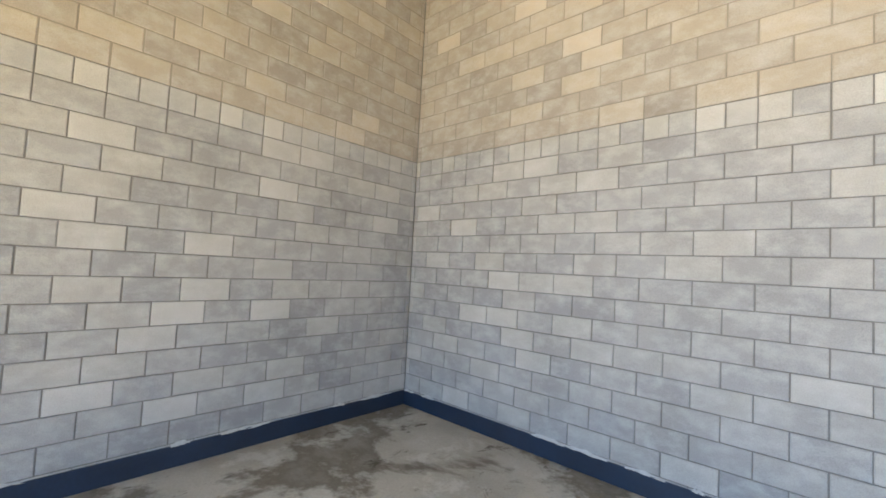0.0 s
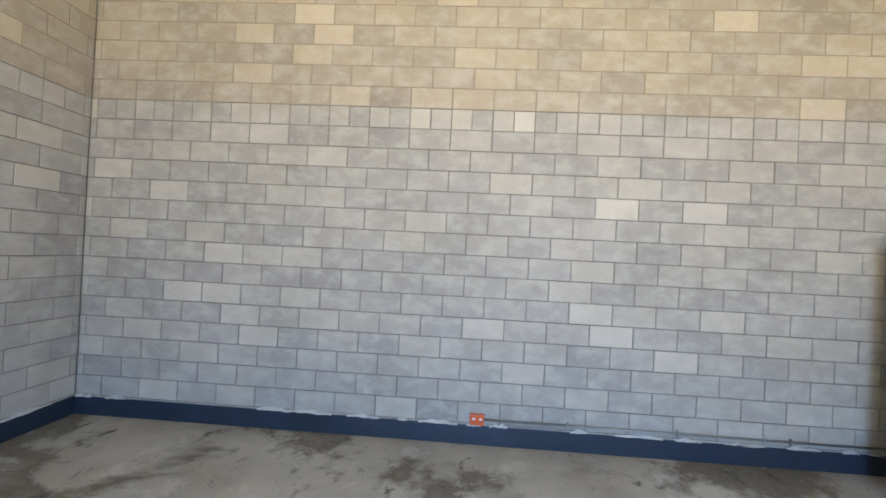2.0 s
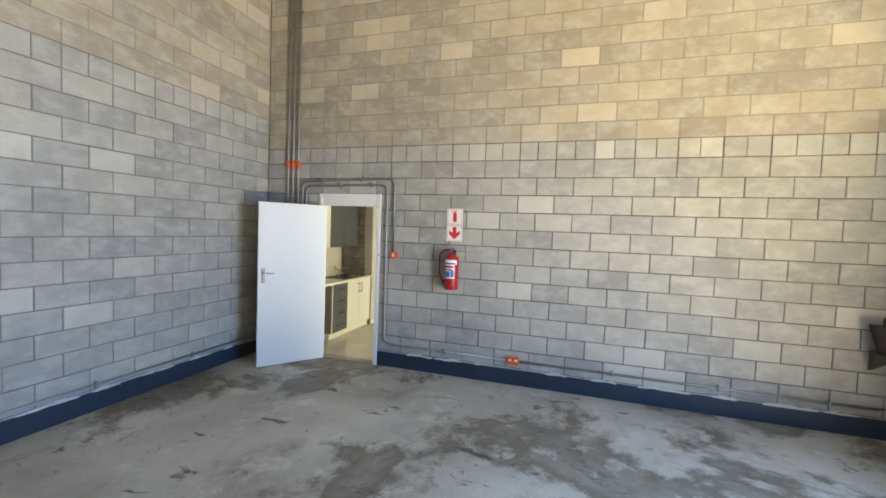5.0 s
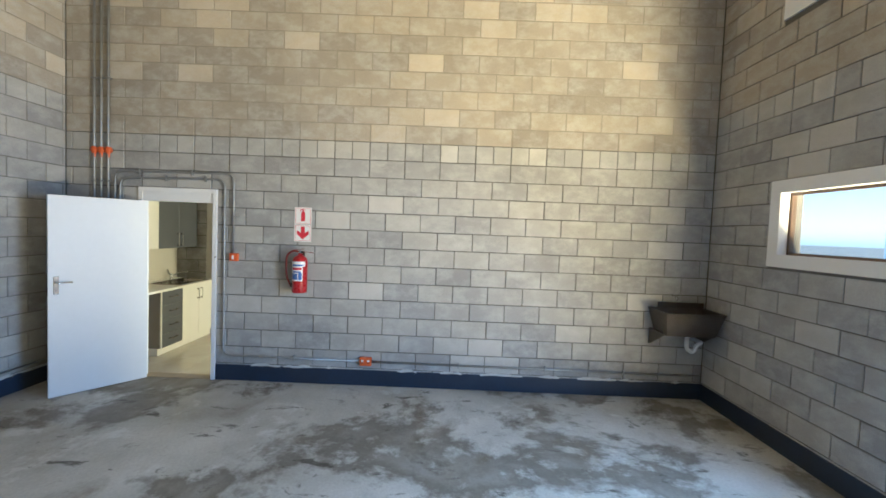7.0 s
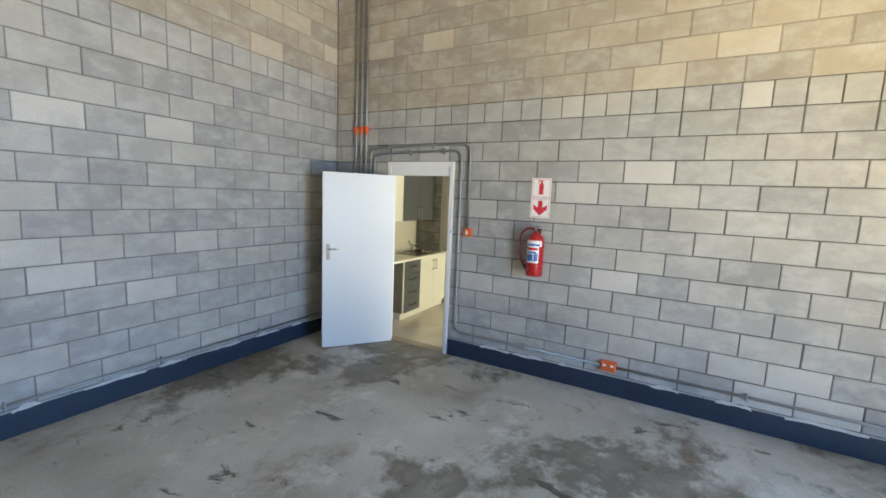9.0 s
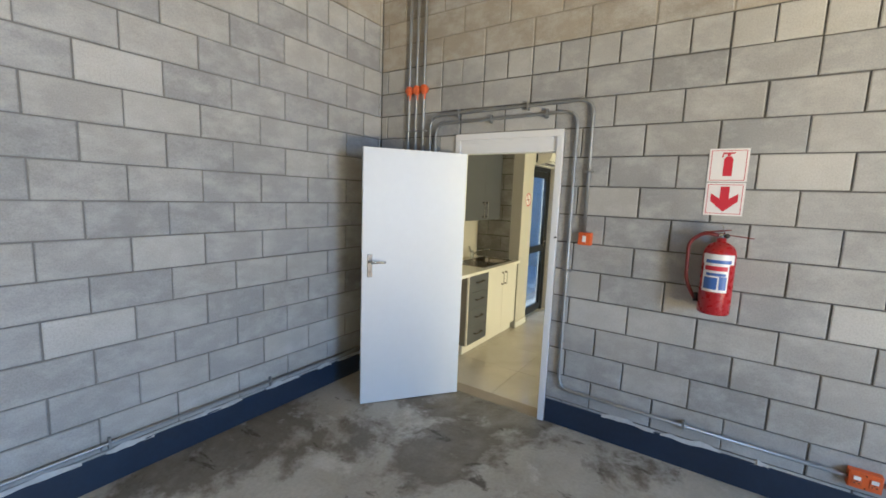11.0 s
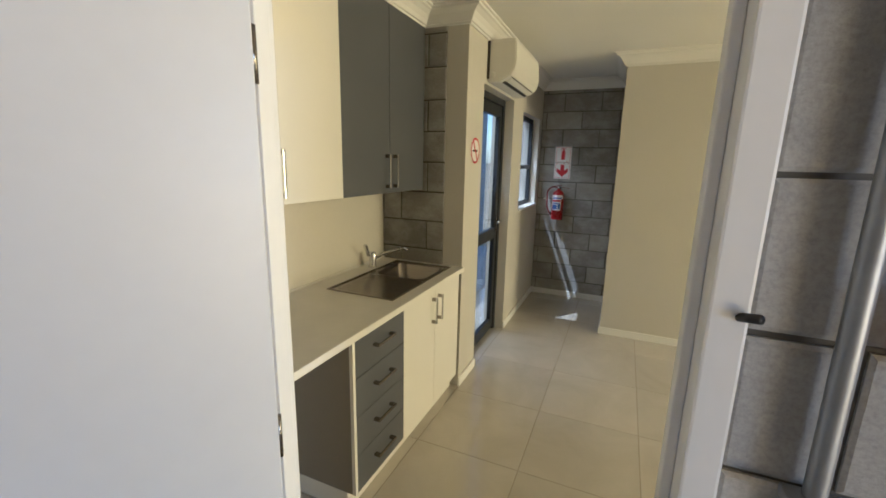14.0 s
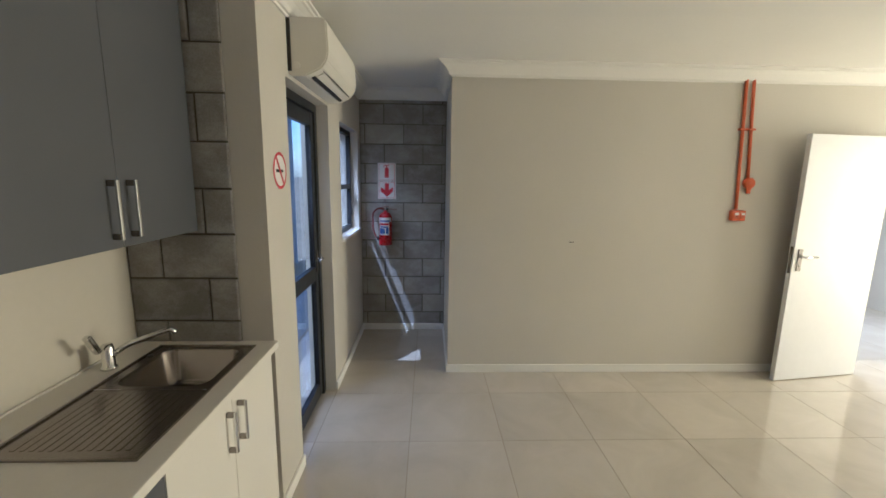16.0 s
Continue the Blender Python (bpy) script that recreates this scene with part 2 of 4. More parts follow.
def box(name, dims, mat, parent=None, bevel=0.0, m=None, seg=2):
    bm = bmesh.new()
    add_box(bm, *dims)
    if bevel:
        bmesh.ops.bevel(bm, geom=list(bm.edges), offset=bevel, segments=seg, affect="EDGES", profile=0.6)
    if m is not None:
        bmesh.ops.transform(bm, matrix=m, verts=bm.verts)
    return mesh_object(name, bm, mat, parent, bevel > 0 and seg > 3)


def lathe(name, profile, mat, parent=None, m=None, n=24):
    bm = bmesh.new()
    rings = []
    for r, z in profile:
        if r < 1e-5:
            rings.append([bm.verts.new((0, 0, z))])
        else:
            rings.append([bm.verts.new((r * math.cos(2 * math.pi * k / n), r * math.sin(2 * math.pi * k / n), z)) for k in range(n)])
    for a, b in zip(rings, rings[1:]):
        for k in range(n):
            p = [a[k % len(a)], a[(k + 1) % len(a)], b[(k + 1) % len(b)], b[k % len(b)]]
            q = list(dict.fromkeys(p))
            if len(q) > 2:
                bm.faces.new(q)
    if m is not None:
        bmesh.ops.transform(bm, matrix=m, verts=bm.verts)
    return mesh_object(name, bm, mat, parent, True)


def fillet(points, r, n=6):
    pts = [Vector(p) for p in points]
    out = [pts[0]]
    for a, b, c in zip(pts, pts[1:], pts[2:]):
        u, v = (a - b).normalized(), (c - b).normalized()
        d = min(r, (a - b).length * 0.49, (c - b).length * 0.49)
        p, q = b + u * d, b + v * d
        for k in range(n + 1):
            t = k / n
            out.append((1 - t) ** 2 * p + 2 * t * (1 - t) * b + t * t * q)
    out.append(pts[-1])
    return out


def tube(name, points, radius, mat, parent=None, bend=0.08, n=10, flat=1.0):
    pts = fillet(points, bend) if len(points) > 2 else [Vector(p) for p in points]
    bm = bmesh.new()
    rings, side = [], None
    for i, p in enumerate(pts):
        d = (pts[min(i + 1, len(pts) - 1)] - pts[max(i - 1, 0)]).normalized()
        if side is None:
            side = d.cross(Vector((0.3, 0.5, 0.81))).normalized()
        side = (side - d * side.dot(d)).normalized()
        up = d.cross(side)
        rings.append([bm.verts.new(p + radius * (math.cos(2 * math.pi * k / n) * side + flat * math.sin(2 * math.pi * k / n) * up)) for k in range(n)])
    for a, b in zip(rings, rings[1:]):
        for k in range(n):
            bm.faces.new((a[k], a[(k + 1) % n], b[(k + 1) % n], b[k]))
    bm.faces.new(rings[0])
    bm.faces.new(list(reversed(rings[-1])))
    return mesh_object(name, bm, mat, parent, True)


def empty(name, x, y, z, rz=0.0, scale=1.0):
    ob = new(name)
    ob.matrix_world = pose(x, y, z, 0, 0, rz) @ Matrix.Scale(scale, 4)
    return ob


def polygon(name, pts, thick, mat, parent=None, m=None):
    """A flat plate of outline pts in the x z plane, thick along -y."""
    bm = bmesh.new()
    f = [bm.verts.new((x, -thick, z)) for x, z in pts]
    b = [bm.verts.new((x, 0, z)) for x, z in pts]
    bm.faces.new(f)
    bm.faces.new(list(reversed(b)))
    for k in range(len(pts)):
        j = (k + 1) % len(pts)
        bm.faces.new((f[k], b[k], b[j], f[j]))
    if m is not None:
        bmesh.ops.transform(bm, matrix=m, verts=bm.verts)
    return mesh_object(name, bm, mat, parent)


# a wall's frame: origin on its face, u along it, n out of it into the room
def frame_of(origin, u, n):
    u, n = Vector(u), Vector(n)
    m = Matrix.Identity(4)
    m.col[0][:3], m.col[1][:3], m.col[2][:3], m.col[3][:3] = u, -n, (0, 0, 1), origin
    return m


def wall(name, m, u0, u1, z0, z1, thick, holes, mat, label):
    """A wall with openings; local x along it, -y out of its face, z up."""
    us = sorted({u0, u1, *[v for h in holes for v in h[:2]]})
    zs = sorted({z0, z1, *[v for h in holes for v in h[2:]]})
    us = [v for v in us if u0 <= v <= u1]
    zs = [v for v in zs if z0 <= v <= z1]
    full = lambda i, k: 0 <= i < len(us) - 1 and 0 <= k < len(zs) - 1 and not any(
        h[0] < (us[i] + us[i + 1]) / 2 < h[1] and h[2] < (zs[k] + zs[k + 1]) / 2 < h[3] for h in holes)
    bm = bmesh.new()
    cache = {}

    def v(a, y, b):
        key = (a, y, b)
        if key not in cache:
            cache[key] = bm.verts.new((a, y, b))
        return cache[key]

    for i in range(len(us) - 1):
        for k in range(len(zs) - 1):
            if not full(i, k):
                continue
            a, b, c, d = us[i], us[i + 1], zs[k], zs[k + 1]
            for y in (0.0, thick):
                bm.faces.new((v(a, y, c), v(b, y, c), v(b, y, d), v(a, y, d)))
            for ok, p, q in ((full(i - 1, k), (a, c), (a, d)), (full(i + 1, k), (b, c), (b, d)), (full(i, k - 1), (a, c), (b, c)), (full(i, k + 1), (a, d), (b, d))):
                if not ok:
                    bm.faces.new((v(p[0], 0.0, p[1]), v(q[0], 0.0, q[1]), v(q[0], thick, q[1]), v(p[0], thick, p[1])))
    bmesh.ops.transform(bm, matrix=m, verts=bm.verts)
    ob = mesh_object(name, bm, mat)
    return tagged(ob, label, "wall", kind="structure")


BLOCK_MESH = {}
PROUD = 0.009


def block_verts(w, h, c=0.006):
    b = [(0, 0.002, 0), (w, 0.002, 0), (w, 0.002, h), (0, 0.002, h)]
    s = [(x, -PROUD + 0.003, z) for x, _, z in b]
    f = [(c, -PROUD, c), (w - c, -PROUD, c), (w - c, -PROUD, h - c), (c, -PROUD, h - c)]
    faces = [(8, 9, 10, 11)]
    for k in range(4):
        j = (k + 1) % 4
        faces += [(k, j, 4 + j, 4 + k), (4 + k, 4 + j, 8 + j, 8 + k)]
    return b + s + f, faces


def block_mesh(w, h, mat):
    key = (round(w, 3), round(h, 3), mat.name)
    if key not in BLOCK_MESH:
        vs, fs = block_verts(w, h)
        me = bpy.data.meshes.new("block")
        me.from_pydata(vs, [], fs)
        me.materials.append(mat)
        BLOCK_MESH[key] = me
    return BLOCK_MESH[key]


def lay_blocks(parent, m, u0, u1, z0, z1, holes, mat, near, shift=0.0, ring=None, course=0.2, length=0.4, seed=1):
    """Blocks in stretcher bond on a wall; those inside near (u0, u1, z0, z1) are single parts."""
    rng = random.Random(seed)
    singles, heaps = 0, {}
    joint = 0.009
    k, z = 0, z0
    while z < z1 - 0.02:
        h = min(course, z1 - z)
        step = 0.2 if ring is not None and k == ring else length
        use = mat if ring is None or k < ring else M_BLOCK_RING if k == ring else M_BLOCK_TAN_LIT
        vs, fs = heaps.setdefault(use.name, ([], [], use))[:2]
        u = u0 - length + (shift + (length / 2 if k % 2 else 0)) % length
        while u < u1:
            spans = [(max(u, u0), min(u + step, u1))]
            for a, b, c, d in holes:
                if c < z + h / 2 < d:
                    spans = [p for s0, s1 in spans for p in ((s0, min(s1, a)), (max(s0, b), s1)) if p[1] - p[0] > 0.03]
            for s0, s1 in spans:
                if s1 - s0 < 0.03:
                    continue
                w, hh = s1 - s0 - joint, h - joint
                du, dz = rng.uniform(-0.002, 0.002), rng.uniform(-0.0015, 0.0015)
                place = m @ pose(s0 + joint / 2 + du, rng.uniform(-0.0015, 0.0015), z + joint / 2 + dz, rng.uniform(-0.25, 0.25), 0, rng.uniform(-0.2, 0.2))
                if near and singles < 290 and near[0] <= s0 and s1 <= near[1] and near[2] <= z and z + h <= near[3] + 0.001:
                    ob = new("block", block_mesh(w, hh, use))
                    ob.matrix_world = place
                    ob.parent = parent
                    singles += 1
                else:
                    a, b = block_verts(w, hh)
                    n = len(vs)
                    vs += [place @ Vector(p) for p in a]
                    fs += [tuple(i + n for i in f) for f in b]
            u += step
        z += course
        k += 1
    for vs, fs, use in heaps.values():
        if vs:
            me = bpy.data.meshes.new("blockwork")
            me.from_pydata(vs, [], fs)
            me.materials.append(use)
            ob = new("blockwork", me)
            ob.parent = parent
            tagged(ob, kind="stuff")


# ---- large structure ----
WEST, EAST, NORTH, SOUTH, TOP = -4.20, 3.90, 3.97, -3.40, 6.0
DOOR_Y0, DOOR_Y1, DOOR_TOP = 2.22, 3.12, 2.20
m_north = frame_of((0, NORTH + PROUD, 0), (1, 0, 0), (0, -1, 0))
m_west = frame_of((WEST - PROUD, 0, 0), (0, 1, 0), (1, 0, 0))
m_east = frame_of((EAST + PROUD, 0, 0), (0, -1, 0), (-1, 0, 0))
m_south = frame_of((0, SOUTH - PROUD, 0), (-1, 0, 0), (0, 1, 0))
DOOR_HOLE = (-DOOR_Y1, -DOOR_Y0, -0.1, DOOR_TOP)
ROLLER = (-1.28, 1.45, -0.1, 2.8)
LOW_WIN, HIGH_WIN = (-2.95, -1.65, 1.72, 2.30), (-2.95, -1.65, 3.95, 4.55)
wall_north = wall("wall_north", m_north, WEST - 0.2, 4.03, -0.1, TOP, 0.2, [], M_MORTAR_GREY, "bare grey concrete block wall with raked joints")
wall_west = wall("wall_west", m_west, SOUTH - 0.2, NORTH, -0.1, TOP, 0.2, [], M_MORTAR_GREY, "bare grey concrete block wall with raked joints")
wall_east = wall("wall_east", m_east, -NORTH, -SOUTH, -0.1, TOP, 0.122, [DOOR_HOLE], M_MORTAR, "bare concrete block wall with a door opening")
wall_south = wall("wall_south", m_south, -4.1, -WEST, -0.1, TOP, 0.2, [ROLLER, LOW_WIN, HIGH_WIN], M_MORTAR, "bare concrete block wall with windows and wide opening")

tagged(box("floor", (WEST, EAST + 0.1, SOUTH - 0.2, NORTH, -0.1, 0.0), M_FLOOR), "stained grey power-floated concrete floor", "floor", kind="structure")
tagged(box("ceiling", (WEST - 0.3, 4.1, SOUTH - 0.3, NORTH + 0.3, TOP, TOP + 0.12), M_ROOF), "plain pale roof over the workshop", "ceiling", kind="structure")

# outside
tagged(box("ground", (-900, 900, -900, 900, -0.4, -0.11), M_GROUND), "sandy brown paved yard reaching the horizon", "ground", kind="structure")


def far_building(x0, x1, y0, y1, h):
    e = empty("warehouse_building", (x0 + x1) / 2, y0, -0.1)
    tagged(e, "pale blue-grey industrial building across the yard", "building")
    w, d = (x1 - x0) / 2, y1 - y0
    box("wall", (-w, w, 0, d, 0, h), M_FACADE, e)
    box("roof", (-w - 0.2, w + 0.2, -0.2, d + 0.2, h, h + 0.25), M_WHITE, e)
    for k in range(int(2 * w / 5)):
        u = -w + 1.0 + k * 5
        box("roller_door", (u, u + 3.2, d, d + 0.05, 0, 3.0), M_WHITE, e)
        box("window", (u, u + 1.6, d, d + 0.05, 4.0, 5.0), M_ALU, e)


far_building(-8, 14, -24, -16, 6.5)

# office shell
OX0, OX1, CEIL = 4.04, 7.37, 2.54
FACE = 3.35
m_office_c = frame_of((OX0, 0, 0), (0, 1, 0), (1, 0, 0))
wall("wall_office_west", m_office_c, SOUTH, NORTH, 0.0, CEIL, 0.010, [(DOOR_Y0, DOOR_Y1, -0.1, DOOR_TOP)], M_PLASTER, "grey painted plaster wall with a door opening")
wall("wall_kitchen_back", frame_of((0, NORTH, 0), (1, 0, 0), (0, -1, 0)), OX0, 5.86, -0.1, 2.7, 0.2, [], M_SPLASH, "cream painted wall behind the kitchen counter")
nib = tagged(box("wall_nib", (5.868, 6.20, FACE, NORTH + 0.2, -0.1, 2.7), M_PLASTER), "grey painted wall nib beside the kitchen", "wall", kind="structure")
wall("wall_office_north", frame_of((0, FACE, 0), (1, 0, 0), (0, -1, 0)), 6.20, 8.6, -0.1, 2.7, 0.2, [(6.20, 7.06, -0.2, 2.15), (7.43, 8.26, 1.15, 2.10)], M_PLASTER, "grey painted wall with a glass door and window")
wall_f = wall("wall_passage_end", frame_of((8.4 + PROUD, 0, 0), (0, -1, 0), (-1, 0, 0)), -FACE, -2.26, -0.1, 2.7, 0.2, [], M_MORTAR, "grey concrete block wall at the passage end")
wall("wall_office_east", frame_of((OX1, 0, 0), (0, -1, 0), (-1, 0, 0)), -2.46, -SOUTH, -0.1, 2.7, 0.2, [(1.14, 1.98, -0.2, 2.06)], M_PLASTER, "plain warm grey painted plaster wall")
tagged(box("wall_passage_side", (OX1 + 0.2, 8.4, 2.26, 2.46, -0.1, 2.7), M_PLASTER), "grey painted passage side wall", "wall", kind="structure")
# out of view; the opening is assumed, to let the office lamp in
wall("wall_office_south", frame_of((0, SOUTH, 0), (-1, 0, 0), (0, 1, 0)), -9.7, -OX0, -0.1, 2.7, 0.2, [(-7.2, -5.4, -0.2, 2.2)], M_PLASTER, "grey painted wall with an assumed wide opening for daylight")
# unseen side room, added behind the bright doorway with an assumed window
wall("wall_side_room", frame_of((9.5, 0, 0), (0, -1, 0), (-1, 0, 0)), -2.46, -SOUTH, -0.1, 2.7, 0.2, [(0.6, 2.4, 0.2, 2.3)], M_CEIL, "white painted wall with a large assumed window opening")
tagged(box("wall_side_room_north", (8.6, 9.7, 2.26, 2.46, -0.1, 2.7), M_CEIL), "white painted wall", "wall", kind="structure")
bm = bmesh.new()
add_box(bm, OX0, 6.2, SOUTH - 0.2, NORTH + 0.2, CEIL, 2.8)
add_box(bm, 6.2, 9.7, SOUTH - 0.2, FACE + 0.2, CEIL, 2.8)
tagged(mesh_object("ceiling_office", bm, M_CEIL), "white painted flat office ceiling", "ceiling", kind="structure")
floor_office = tagged(box("floor_office", (EAST + 0.1, 9.7, SOUTH - 0.2, NORTH, -0.1, -0.003), M_GROUT), "polished beige porcelain tiled floor", "floor", kind="structure")


def sweep(name, path, profile, mat, label):
    """A moulding round a closed outline (anticlockwise seen from above), profile of (inset, z)."""
    bm = bmesh.new()
    pts = [Vector(p) for p in path]
    rings = []
    for i, p in enumerate(pts):
        a, c = (p - pts[i - 1]).normalized(), (pts[(i + 1) % len(pts)] - p).normalized()
        na, nc = Vector((-a.y, a.x)), Vector((-c.y, c.x))
        mit = (na + nc) / (1 + na.dot(nc))
        rings.append([bm.verts.new((p.x + mit.x * d, p.y + mit.y * d, z)) for d, z in profile])
    for i in range(len(rings)):
        a, b = rings[i - 1], rings[i]
        for k in range(len(profile) - 1):
            bm.faces.new((a[k], a[k + 1], b[k + 1], b[k]))
    return tagged(mesh_object(name, bm, mat), label, "cornice", kind="structure")


sweep("cornice", [(OX0 + 0.012, SOUTH), (OX1, SOUTH), (OX1, 2.46), (8.4, 2.46), (8.4, FACE), (5.868, FACE), (5.868, 3.655), (OX0 + 0.012, 3.655)],
      [(0, 2.435), (0.012, 2.435), (0.014, 2.447), (0.024, 2.450), (0.034, 2.470), (0.052, 2.494), (0.076, 2.512), (0.088, 2.516), (0.090, 2.527), (0.105, 2.529), (0.106, 2.541)], M_CEIL, "white moulded ceiling cornice")


def skirting(name, dims, mat, label):
    return tagged(box(name, dims, mat, None, 0.004), label, "skirting", kind="structure")


S = 0.185
skirting("baseboard", (WEST, EAST - 0.006, NORTH - 0.006, NORTH + 0.004, 0, S), M_NAVY, "dark navy painted skirting band")
skirting("baseboard", (WEST - 0.004, WEST + 0.006, SOUTH, NORTH - 0.006, 0, S), M_NAVY, "dark navy painted skirting band")
skirting("baseboard", (EAST - 0.006, EAST + 0.004, SOUTH + 0.006, DOOR_Y0 - 0.004, 0, S), M_NAVY, "dark navy painted skirting band")
skirting("baseboard", (EAST - 0.006, EAST + 0.004, DOOR_Y1 + 0.004, NORTH - 0.006, 0, S), M_NAVY, "dark navy painted skirting band")
skirting("baseboard", (1.30, EAST, SOUTH - 0.004, SOUTH + 0.006, 0, S), M_NAVY, "dark navy painted skirting band")
for d in ((OX1 - 0.014, OX1, -1.08, 2.46, 0, 0.07), (OX1 - 0.014, 8.386, 2.46, 2.474, 0, 0.07), (8.386, 8.4, 2.474, FACE - 0.014, 0, 0.07), (7.06, 8.4, FACE - 0.014, FACE, 0, 0.07),
          (5.854, 6.2, FACE - 0.014, FACE, 0, 0.07), (6.186, 6.2, FACE, FACE + 0.07, 0, 0.0695), (OX0, OX0 + 0.014, -3.4, DOOR_Y0 - 0.06, 0, 0.07)):
    skirting("baseboard", d, M_CEIL, "white painted timber skirting")


def smear(m, u0, u1, seed):
    """Ragged pale mortar droppings along the top of the navy band."""
    rng = random.Random(seed)
    bm = bmesh.new()
    u = u0
    while u < u1:
        w = rng.uniform(0.08, 0.5)
        if rng.random() < 0.75:
            n = 7
            hs = [rng.uniform(0.006, 0.035) * math.sin(math.pi * (k + 0.35) / (n - 0.3)) for k in range(n)]
            t = [bm.verts.new((u + w * k / (n - 1), -0.009, S + 0.002 + hs[k])) for k in range(n)]
            b = [bm.verts.new((u + w * k / (n - 1), -PROUD - rng.uniform(0.006, 0.016), S - 0.012 * rng.random())) for k in range(n)]
            g = [bm.verts.new((u + w * k / (n - 1), 0.0, S - 0.004)) for k in range(n)]
            for k in range(n - 1):
                bm.faces.new((b[k], b[k + 1], t[k + 1], t[k]))
                bm.faces.new((g[k], g[k + 1], b[k + 1], b[k]))
        u += w + rng.uniform(0.0, 0.25)
    bmesh.ops.transform(bm, matrix=m, verts=bm.verts)
    tagged(mesh_object("mortar_droppings", bm, M_EFFLO), "pale mortar droppings along the skirting top", "mortar", kind="stuff")


smear(m_north, WEST, EAST - 0.3, 3)
smear(m_west, SOUTH, NORTH, 4)
smear(m_east, -1.8, 3.2, 5)

# ---- openings: door frame, doors, windows ----


def door_frame():
    e = empty("door_frame", EAST, (DOOR_Y0 + DOOR_Y1) / 2, 0)
    tagged(e, "white painted timber door frame with solid head panel", "door frame", kind="structure")
    w = (DOOR_Y1 - DOOR_Y0) / 2
    for sgn in (-1, 1):
        a, b = sorted((sgn * w, sgn * (w - 0.045)))
        box("jamb", (-0.022, 0.095, a, b, 0.0, DOOR_TOP - 0.05), M_WHITE, e, 0.004)
        a, b = sorted((sgn * (w - 0.045), sgn * (w - 0.060)))
        box("stop", (0.03, 0.07, a, b, 0.0, 2.04), M_WHITE, e, 0.003)
    box("head", (-0.022, 0.095, -w, w, DOOR_TOP - 0.05, DOOR_TOP), M_WHITE, e, 0.004)
    box("head_panel", (-0.004, 0.09, -w + 0.045, w - 0.045, 2.045, DOOR_TOP - 0.05), M_WHITE, e, 0.003)
    box("head_panel", (-0.012, -0.004, -w + 0.08, w - 0.045, 2.125, DOOR_TOP - 0.05), M_WHITE, e, 0.002)
    tube("latch_stub", [(-0.018, -w + 0.012, 1.425), (-0.040, -w - 0.006, 1.432)], 0.006, M_BLACK, e)
    box("threshold", (-0.01, 0.13, -w + 0.045, w - 0.045, -0.01, 0.004), M_GROUT, e)


door_frame()


def lever(parent, x, z, side, way):
    """A lever handle on a back plate; side: -1 or 1 for the face, way: lever direction along x."""
    y = 0.0 if side < 0 else 0.04
    a, b = sorted((y, y + side * 0.007))
    box("handle_plate", (x - 0.02, x + 0.02, a, b, z - 0.09, z + 0.09), M_SINKOLD, parent, 0.002)
    tube("handle", [(x, y, z + 0.03), (x, y + side * 0.05, z + 0.03), (x + way * 0.115, y + side * 0.05, z + 0.03)], 0.009, M_CHROME, parent, 0.015)
    lathe("keyhole", [(0, 0), (0.006, 0), (0.006, 0.003), (0, 0.003)], M_BLACK, parent, Matrix.Translation((x, y + side * 0.007, z - 0.045)) @ pose(0, 0, 0, 90 * -side, 0, 0), 10)


def door_leaf(x, y, rz, name, label, lock=1.02):
    """Hinged at its origin, reaching along +x; faces at y 0 and 0.04."""
    e = empty(name, x, y, 0.008, rz)
    tagged(e, label, "door")
    box("leaf", (0.0, 0.835, 0.0, 0.04, 0, 2.03), M_DOOR, e, 0.003)
    lever(e, 0.775, lock, -1, -1)
    lever(e, 0.775, lock, 1, -1)
    box("lock_plate", (0.8345, 0.8365, 0.008, 0.032, lock - 0.11, lock + 0.11), M_STEEL, e, 0.001)
    for z in (0.25, 1.0, 1.78):
        lathe("hinge", [(0, -0.05), (0.007, -0.05), (0.007, 0.05), (0, 0.05)], M_STEEL, e, Matrix.Translation((-0.004, 0.0, z)), 10)
        box("hinge_leaf", (0.0, 0.03, -0.0015, 0.001, z - 0.05, z + 0.05), M_STEEL, e)
    return e


LEAF_WAY = math.degrees(math.atan2(3.525 - 3.015, 3.205 - 3.885))
door_leaf(3.880, 3.02, LEAF_WAY, "door_1", "white flush door standing open, lever handle", 1.13)
door_leaf(7.335, -1.12, math.degrees(math.atan2(0.83, -0.12)), "door_2", "white flush door standing open against the wall", 1.04)


